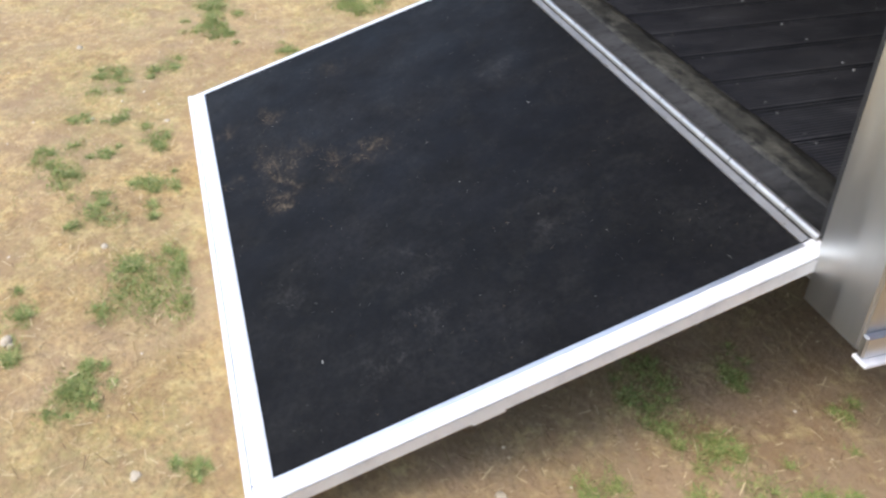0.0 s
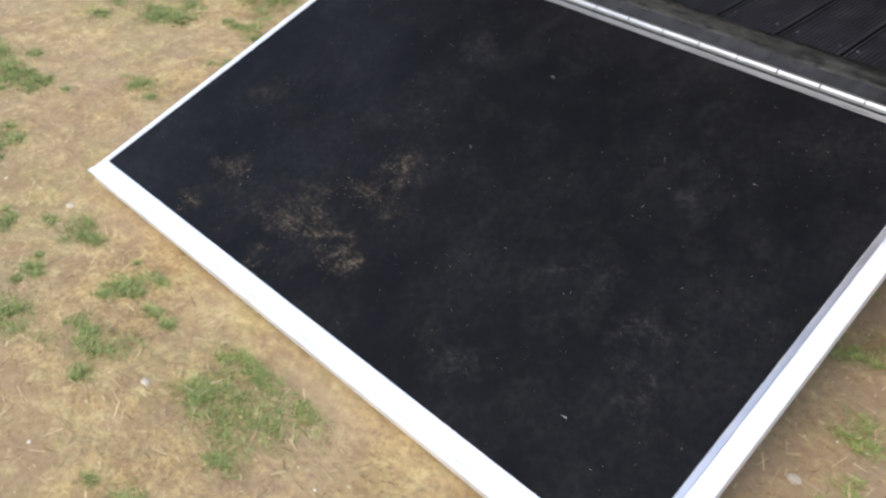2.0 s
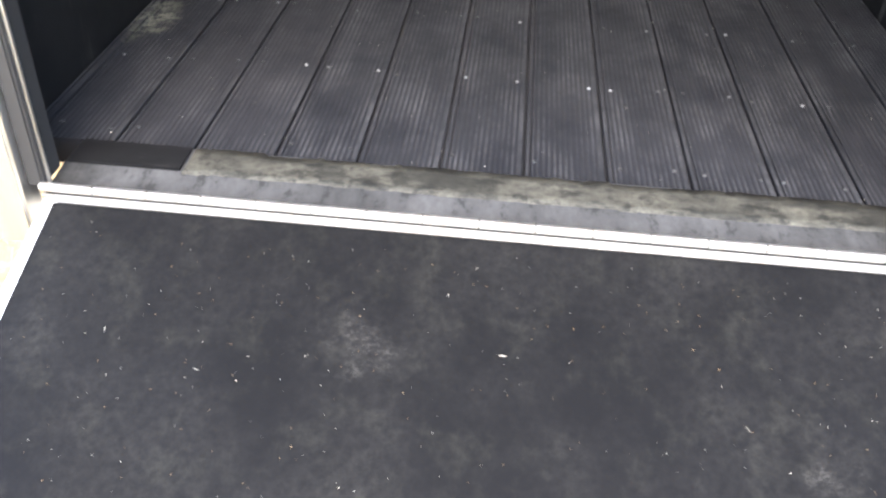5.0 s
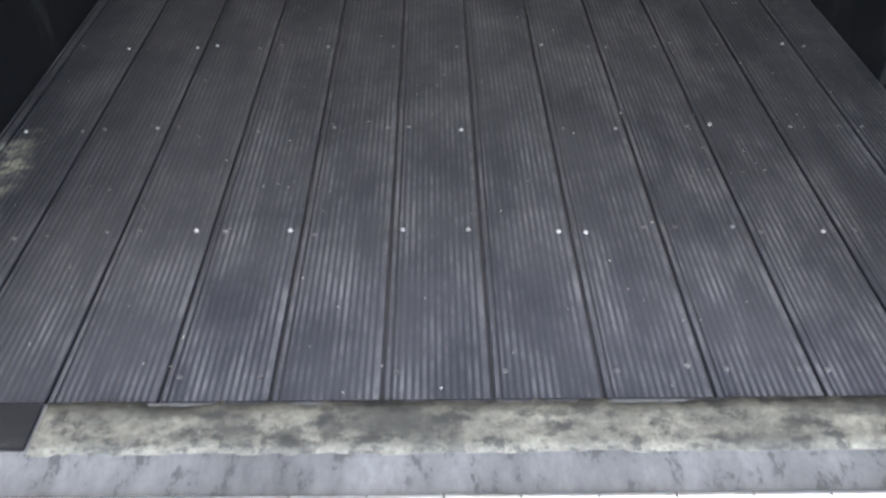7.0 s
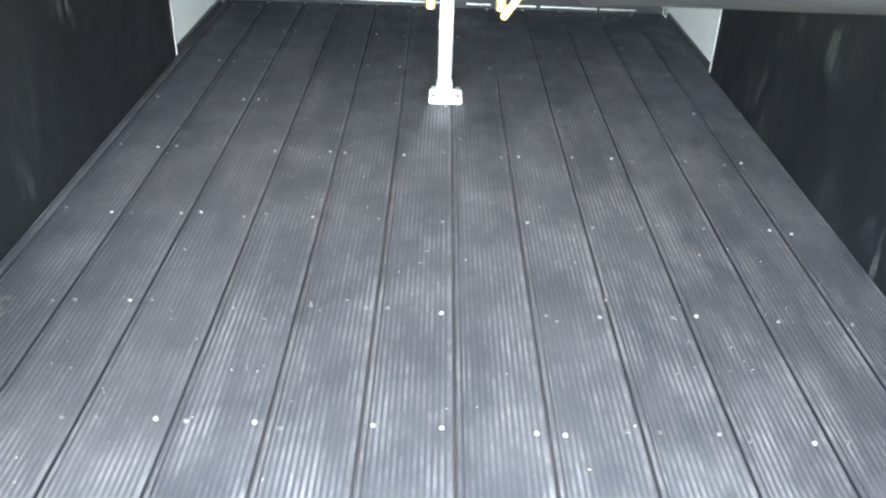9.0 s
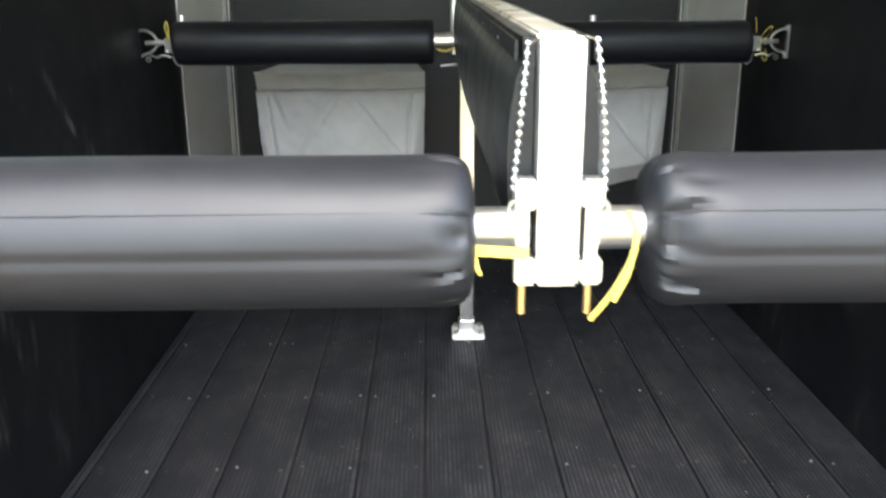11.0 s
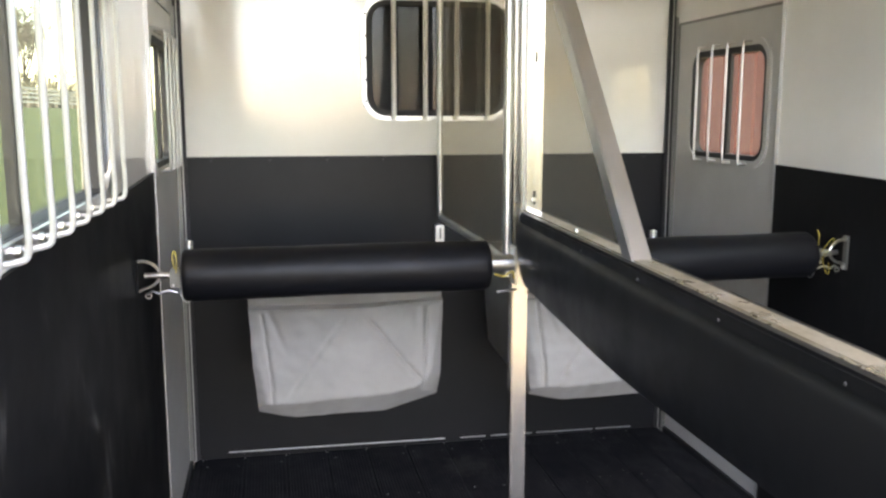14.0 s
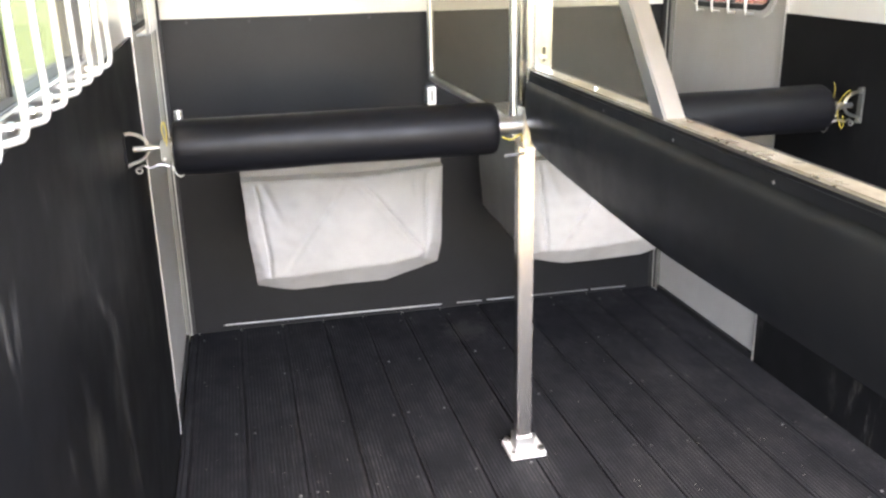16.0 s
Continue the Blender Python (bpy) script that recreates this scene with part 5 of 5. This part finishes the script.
def tree(seed, height, at):
    rnd = random.Random(seed)
    t = thing("tree", at, "slender deciduous tree with thin spring foliage", "tree", group="trees behind the fence")
    base = Vector(at)
    bm = bmesh.new()
    tips = []

    def limb(p, d, length, r, depth):
        q = p + d * length
        bm_rod(p, q, r, 7, bm=bm, r2=r * 0.62)
        tips.append((q, r))
        if depth == 0:
            return
        for k in range(rnd.choice((2, 3, 3))):
            e = (d + Vector((rnd.uniform(-0.8, 0.8), rnd.uniform(-0.8, 0.8), rnd.uniform(-0.05, 0.55)))).normalized()
            limb(q - d * length * rnd.uniform(0.0, 0.35), e, length * rnd.uniform(0.55, 0.8), r * 0.55, depth - 1)

    limb(base - Vector((0, 0, 0.2)), Vector((rnd.uniform(-0.08, 0.08), rnd.uniform(-0.08, 0.08), 1)).normalized(), height * 0.36, height * 0.018, 4)
    part("trunk", bm, BARK, t)
    verts, faces = [], []
    for q, r in tips:
        if (q - base).z < height * 0.18:
            continue
        for k in range(12):
            c = q + Vector((rnd.gauss(0, 0.6), rnd.gauss(0, 0.6), rnd.gauss(0, 0.5)))
            n1 = Vector((rnd.gauss(0, 1), rnd.gauss(0, 1), rnd.gauss(0, 1))).normalized()
            n2 = n1.orthogonal().normalized()
            size = rnd.uniform(0.07, 0.17)
            k0 = len(verts)
            verts += [tuple(c + n1 * size), tuple(c + n2 * size * 0.6), tuple(c - n1 * size), tuple(c - n2 * size * 0.6)]
            faces.append((k0, k0 + 1, k0 + 2, k0 + 3))
    me = bpy.data.meshes.new("crown")
    me.from_pydata(verts, [], faces)
    me.materials.append(LEAF)
    crown = new("crown", me)
    crown.parent = t
    crown.matrix_parent_inverse = Matrix.Translation(-t.location)
    return t


rnd = random.Random(7)
protos = [tree(11, 11.0, (-24.0, 22.0, land(-38, 22))), tree(12, 13.5, (-28.0, 29.0, land(-41, 27))), tree(13, 9.0, (-23.0, 35.0, land(-36, 31))), tree(14, 12.0, (-27.0, 16.0, land(-43, 16)))]
for k in range(84):
    x = -21 - 24 * rnd.random()
    y = 8 + 100 * (k + rnd.random()) / 84
    copy_thing(protos[k % 4], Matrix.Translation((x, y, land(x, y) - 0.1)) @ Matrix.Rotation(rnd.uniform(0, 6.28), 4, "Z"))

# undergrowth below the trees
verts, faces = [], []
for k in range(20000):
    y = rnd.uniform(2, 110)
    x = -20 - abs(rnd.gauss(0, 7))
    z = land(x, y) + abs(rnd.gauss(0, 2.0)) * (0.6 + 0.5 * noise.noise((y * 0.3, x * 0.3, 1)))
    n1 = Vector((rnd.gauss(0, 1), rnd.gauss(0, 1), rnd.gauss(0, 1))).normalized()
    n2 = n1.orthogonal().normalized()
    size = rnd.uniform(0.12, 0.30)
    c = Vector((x, y, z))
    k0 = len(verts)
    verts += [tuple(c + n1 * size), tuple(c + n2 * size * 0.6), tuple(c - n1 * size), tuple(c - n2 * size * 0.6)]
    faces.append((k0, k0 + 1, k0 + 2, k0 + 3))
me = bpy.data.meshes.new("undergrowth")
me.from_pydata(verts, [], faces)
me.materials.append(LEAF)
tagged(new("undergrowth", me), "low brush under the trees behind the fence", "brush", kind="stuff")

# ---- grass, straw and stones round the ramp ----
TUFTS = [(-1.89, -0.94, 1.5), (-1.80, -0.35, 2.0), (-1.28, -1.35, 1.2), (-1.31, -1.15, 1.1), (-0.92, -1.49, 0.7), (-0.89, -1.35, 0.6), (-0.73, -1.22, 1.0), (-0.58, -1.52, 1.2), (-0.65, -1.39, 0.6),
         (-0.41, -1.15, 0.9), (-0.29, -1.41, 0.9), (-0.30, -1.25, 0.5), (0.45, -1.44, 1.0), (0.14, -1.56, 0.7), (0.28, -1.58, 0.7), (0.05, -1.28, 1.5), (0.08, -1.20, 0.9), (0.72, -0.22, 0.9), (0.97, -0.18, 1.25),
         (0.77, -0.02, 0.65), (0.90, -0.26, 0.5), (-1.66, -0.99, 1.2), (0.96, 0.14, 0.5), (0.73, -1.20, 0.4), (-1.93, -0.18, 1.4), (-1.59, 0.04, 2.0), (-1.42, -0.20, 1.0), (-1.23, -0.43, 0.8), (-0.44, -1.27, 0.7),
         (-0.34, -1.40, 0.6), (-0.01, -1.30, 1.0), (1.04, -0.47, 0.8), (1.05, -0.60, 0.5), (-1.95, -0.93, 1.2), (-1.31, -0.70, 1.0), (-1.57, -0.94, 0.8), (1.15, -0.04, 0.6), (0.38, -1.41, 0.4), (-1.6, 0.45, 1.4)]
verts, faces = [], []
dverts, dfaces = [], []


def blade(vs, fs, c, height, width, lean, turn):
    a = Vector((math.cos(turn), math.sin(turn), 0)) * width
    l = Vector((math.cos(turn + 1.57 + rnd.uniform(-0.6, 0.6)), math.sin(turn + 1.57), 0)) * lean
    k0 = len(vs)
    vs += [tuple(c - a), tuple(c + a), tuple(c + l * 0.4 + Vector((0, 0, height * 0.6)) + a * 0.6), tuple(c + l * 0.4 + Vector((0, 0, height * 0.6)) - a * 0.6), tuple(c + l + Vector((0, 0, height)))]
    fs += [(k0, k0 + 1, k0 + 2, k0 + 3), (k0 + 3, k0 + 2, k0 + 4)]


def on_soil(x, y):
    return Vector((x, y, land(x, y) + 0.012 * noise.noise((x * 3, y * 3, 0)) + 0.007 * noise.noise((x * 11, y * 11, 4)) - 0.003))


def clear(x, y):
    return not (-0.93 < x < 0.94 and -1.17 < y < -0.92) and not (abs(x) < 0.8 and y > 0.7)


for x, y, size in TUFTS:
    lobes = [(x, y, size * 0.6)]
    for k in range(rnd.choice((4, 5, 6, 8))):
        lobes.append((x + rnd.gauss(0, 0.060) * size, y + rnd.gauss(0, 0.045) * size, size * rnd.uniform(0.15, 0.5)))
    for lx, ly, ls in lobes:
        for k in range(int(900 * ls)):
            r = abs(rnd.gauss(0, 0.040 * ls)) + 0.02 * ls * rnd.random()
            a = rnd.uniform(0, 6.283)
            px, py = lx + r * math.cos(a) * 1.5, ly + r * math.sin(a)
            if clear(px, py) and noise.noise((px * 45, py * 45, 6)) > -0.18:
                blade(verts, faces, on_soil(px, py), rnd.uniform(0.004, 0.018) * (0.6 + 0.5 * ls), rnd.uniform(0.0008, 0.0017), rnd.uniform(0.006, 0.024), rnd.uniform(0, 6.283))
for k in range(90000):
    x, y = rnd.uniform(-3.4, 2.2), rnd.uniform(-2.6, 1.8)
    if not clear(x, y):
        continue
    dens = noise.noise((x * 1.6, y * 1.6, 3)) + 0.4 * noise.noise((x * 6, y * 6, 5)) + (0.30 if x < -1.2 else 0)
    if x > 0.6:
        dens -= 0.22
    if dens > 0.22 and rnd.random() < min(0.7, (dens - 0.15) * 2.2):
        blade(verts, faces, on_soil(x, y), rnd.uniform(0.004, 0.014), rnd.uniform(0.0007, 0.0015), rnd.uniform(0.003, 0.012), rnd.uniform(0, 6.283))
    elif rnd.random() < 0.55:
        c = on_soil(x, y)
        t, L = rnd.uniform(0, 6.283), 0.006 + 0.036 * rnd.random() ** 2.2
        d = Vector((math.cos(t), math.sin(t), rnd.uniform(-0.02, 0.3))) * L
        w = Vector((-math.sin(t), math.cos(t), 0)) * rnd.uniform(0.0005, 0.0012)
        k0 = len(dverts)
        up = Vector((0, 0, rnd.uniform(0.003, 0.007)))
        dverts += [tuple(c - w + up), tuple(c + w + up), tuple(c + d + w + up), tuple(c + d - w + up)]
        dfaces.append((k0, k0 + 1, k0 + 2, k0 + 3))
for nm, vs, fs, m, lab in (("grass", verts, faces, BLADE, "low green grass tufts in sandy soil"), ("straw_litter", dverts, dfaces, STRAW, "dry straw and dead grass litter")):
    me = bpy.data.meshes.new(nm)
    me.from_pydata(vs, [], fs)
    me.materials.append(m)
    tagged(new(nm, me), lab, nm.split("_")[0], kind="stuff")


def stone(x, y, r, seed):
    bm = bmesh.new()
    bmesh.ops.create_icosphere(bm, subdivisions=2, radius=r)
    for v in bm.verts:
        k = 1 + 0.45 * noise.noise(v.co / r * 0.9 + Vector((seed, 0, 0)))
        v.co = Vector((v.co.x * k * 1.25, v.co.y * k, v.co.z * k * 0.55))
    c = on_soil(x, y)
    bmesh.ops.translate(bm, verts=bm.verts, vec=c + Vector((0, 0, r * 0.25)))
    tagged(part("stone", bm, STONE), "small pale stone lying in the soil", "stone", group="stones")


for k, (x, y, r) in enumerate([(-0.11, -1.38, 0.016), (0.23, -1.59, 0.022), (0.965, -0.64, 0.020), (0.25, -1.58, 0.012), (-1.54, -1.49, 0.02), (-0.92, -1.43, 0.016), (-0.84, -1.19, 0.018), (0.72, -1.31, 0.018), (-0.3, -1.75, 0.014), (1.25, -0.3, 0.015)]):
    stone(x, y, r * 0.62, k * 3.1)

# crumbs of earth and grit
verts, faces = [], []
for k in range(5200):
    x, y = rnd.uniform(-2.6, 1.9), rnd.uniform(-2.3, 0.9)
    if not clear(x, y):
        continue
    r = 0.0012 + 0.0045 * rnd.random() ** 4
    c = on_soil(x, y) + Vector((0, 0, r * 0.6))
    k0 = len(verts)
    for d in ((1, 0, 0), (0, 1, 0), (-1, 0, 0), (0, -1, 0), (0, 0, 0.8), (0, 0, -0.8)):
        verts.append(tuple(c + Vector(d) * r * rnd.uniform(0.7, 1.3)))
    for m in range(4):
        faces += [(k0 + m, k0 + (m + 1) % 4, k0 + 4), (k0 + (m + 1) % 4, k0 + m, k0 + 5)]
me = bpy.data.meshes.new("grit")
me.from_pydata(verts, [], faces)
me.materials.append(GRIT)
tagged(new("grit", me), "fine pale grit and crumbs of earth", "grit", kind="stuff")

# bits of hay on the ramp mat
verts, faces = [], []
for k in range(520):
    if k < 230:
        cx, cy, sx, sy = rnd.choice(((-0.509, -0.879, 0.035, 0.018), (-0.51, -1.0, 0.022, 0.022), (-0.215, -0.896, 0.05, 0.025), (-0.054, -0.921, 0.036, 0.024), (-0.20, -1.017, 0.024, 0.018), (-0.085, -0.65, 0.03, 0.03), (-0.12, -0.75, 0.05, 0.016)))
        u, v = rnd.gauss(cx, sx), rnd.gauss(cy, sy)
    else:
        u, v = rnd.uniform(-0.82, 0.83), rnd.uniform(-1.0, -0.05)
    v *= 1.052
    if abs(u) > 0.84 or not -1.1 < v < -0.04:
        continue
    t, L, w = rnd.uniform(0, 6.283), rnd.uniform(0.0015, 0.007) if k < 230 else rnd.uniform(0.001, 0.0035), rnd.uniform(0.0003, 0.0007)
    d, s2 = Vector((math.cos(t), math.sin(t), 0)) * L, Vector((-math.sin(t), math.cos(t), 0)) * w
    c = Vector((u, v, 0.0015))
    k0 = len(verts)
    verts += [tuple(RM @ (c - s2)), tuple(RM @ (c + s2)), tuple(RM @ (c + d + s2)), tuple(RM @ (c + d - s2))]
    faces.append((k0, k0 + 1, k0 + 2, k0 + 3))
me = bpy.data.meshes.new("hay_bits")
me.from_pydata(verts, [], faces)
me.materials.append(HAY)
tagged(new("hay_bits", me), "trodden bits of hay on the ramp mat", "hay", kind="stuff")

# pale flecks of chaff scattered over the mat
verts, faces = [], []
for k in range(400):
    c = Vector((rnd.uniform(-0.83, 0.84), rnd.uniform(-1.09, -0.03), 0.0016))
    t, L = rnd.uniform(0, 6.283), 0.0005 + 0.0011 * rnd.random() ** 2 + (0.007 if k % 60 == 0 else 0.0)
    w = rnd.uniform(0.0005, 0.0009)
    d, s2 = Vector((math.cos(t), math.sin(t), 0)) * L, Vector((-math.sin(t), math.cos(t), 0)) * w
    k0 = len(verts)
    verts += [tuple(RM @ (c - d - s2 * 0.6)), tuple(RM @ (c + d * 0.2 - s2)), tuple(RM @ (c + d + s2 * 0.3)), tuple(RM @ (c - d * 0.3 + s2))]
    faces.append((k0, k0 + 1, k0 + 2, k0 + 3))
me = bpy.data.meshes.new("chaff")
me.from_pydata(verts, [], faces)
me.materials.append(CHAFF)
tagged(new("chaff", me), "pale flecks of chaff on the black ramp mat", "chaff", kind="stuff")

# ---- floor planks, last ----
floor = tagged(part("floor", bm_box((-XW, 0.193, -0.060), (XW, YF + 0.03, -0.0092)), PLANK), "floor of grooved black rubber planks", "floor", kind="structure")


def plank_mesh(w):
    """A grooved board, its left edge at 0, running along y."""
    bm = bmesh.new()
    prof = [(0.0028, -0.009), (0.0028, -0.002), (0.0048, 0.0), (0.0105, 0.0), (0.0116, -0.0030), (0.0150, -0.0030), (0.0166, 0.0)]
    rib0, rib1, n = 0.0195, w - 0.009, 12
    if w > 0.12:
        step = (rib1 - rib0) / n
        for k in range(n):
            a = rib0 + step * k
            prof += [(a, 0.0), (a + step * 0.16, -0.0010), (a + step * 0.48, -0.0010), (a + step * 0.64, 0.0)]
    prof += [(w - 0.0048, 0.0), (w - 0.0028, -0.002), (w - 0.0028, -0.009)]
    a, b = [[bm.verts.new((x, y, z)) for x, z in prof] for y in (0.1935, YF - 0.001)]
    for j in range(len(prof)):
        bm.faces.new((a[j], a[(j + 1) % len(prof)], b[(j + 1) % len(prof)], b[j]))
    bm.faces.new(list(reversed(a))), bm.faces.new(b)
    bmesh.ops.recalc_face_normals(bm, faces=bm.faces)
    return mesh_of("plank", bm, PLANK)


BW, SEAM = 0.1673, 0.026
full = plank_mesh(BW)
for k in range(-7, 6):
    x = max(SEAM + BW * k, -XW + 0.001)
    w = min(SEAM + BW * (k + 1), XW - 0.001) - x
    ob = new("plank", full if w > BW - 0.004 else plank_mesh(w))
    ob.location = (x, 0, 0)
    ob.parent = floor
bm = bmesh.new()
bmesh.ops.create_cone(bm, cap_ends=True, segments=8, radius1=0.0046, radius2=0.0036, depth=0.003)
screw_me = mesh_of("screw", bm, SCREW)
for y in (0.25, 0.604, 0.978, 1.388, 1.80, 2.20, 2.60, 3.0, 3.38):
    for k in range(-6, 6):
        for f in (0.15, 0.85):
            if rnd.random() < 0.30:
                continue
            x = SEAM + BW * (k + f) + rnd.uniform(-0.006, 0.006)
            if abs(x) > XW - 0.01:
                continue
            ob = new("screw", screw_me)
            ob.location = (x, y + rnd.uniform(-0.012, 0.012), 0.0012)
            ob.rotation_euler = (rnd.uniform(-0.15, 0.15), rnd.uniform(-0.15, 0.15), 0)
            ob.parent = floor
# crumbs and dust specks on the planks
verts, faces = [], []
for k in range(420):
    c = Vector((rnd.uniform(-0.98, 0.98), 0.2 + 3.2 * rnd.random() ** 0.9, 0.001))
    t, L, w = rnd.uniform(0, 6.283), rnd.uniform(0.001, 0.0045), rnd.uniform(0.0005, 0.0012)
    d, s2 = Vector((math.cos(t), math.sin(t), 0)) * L, Vector((-math.sin(t), math.cos(t), 0)) * w
    k0 = len(verts)
    verts += [tuple(c - s2), tuple(c + s2), tuple(c + d + s2), tuple(c + d - s2)]
    faces.append((k0, k0 + 1, k0 + 2, k0 + 3))
me = bpy.data.meshes.new("floor_crumbs")
me.from_pydata(verts, [], faces)
me.materials.append(CHAFF)
tagged(new("floor_crumbs", me), "pale crumbs of hay on the plank floor", "crumbs", kind="stuff")
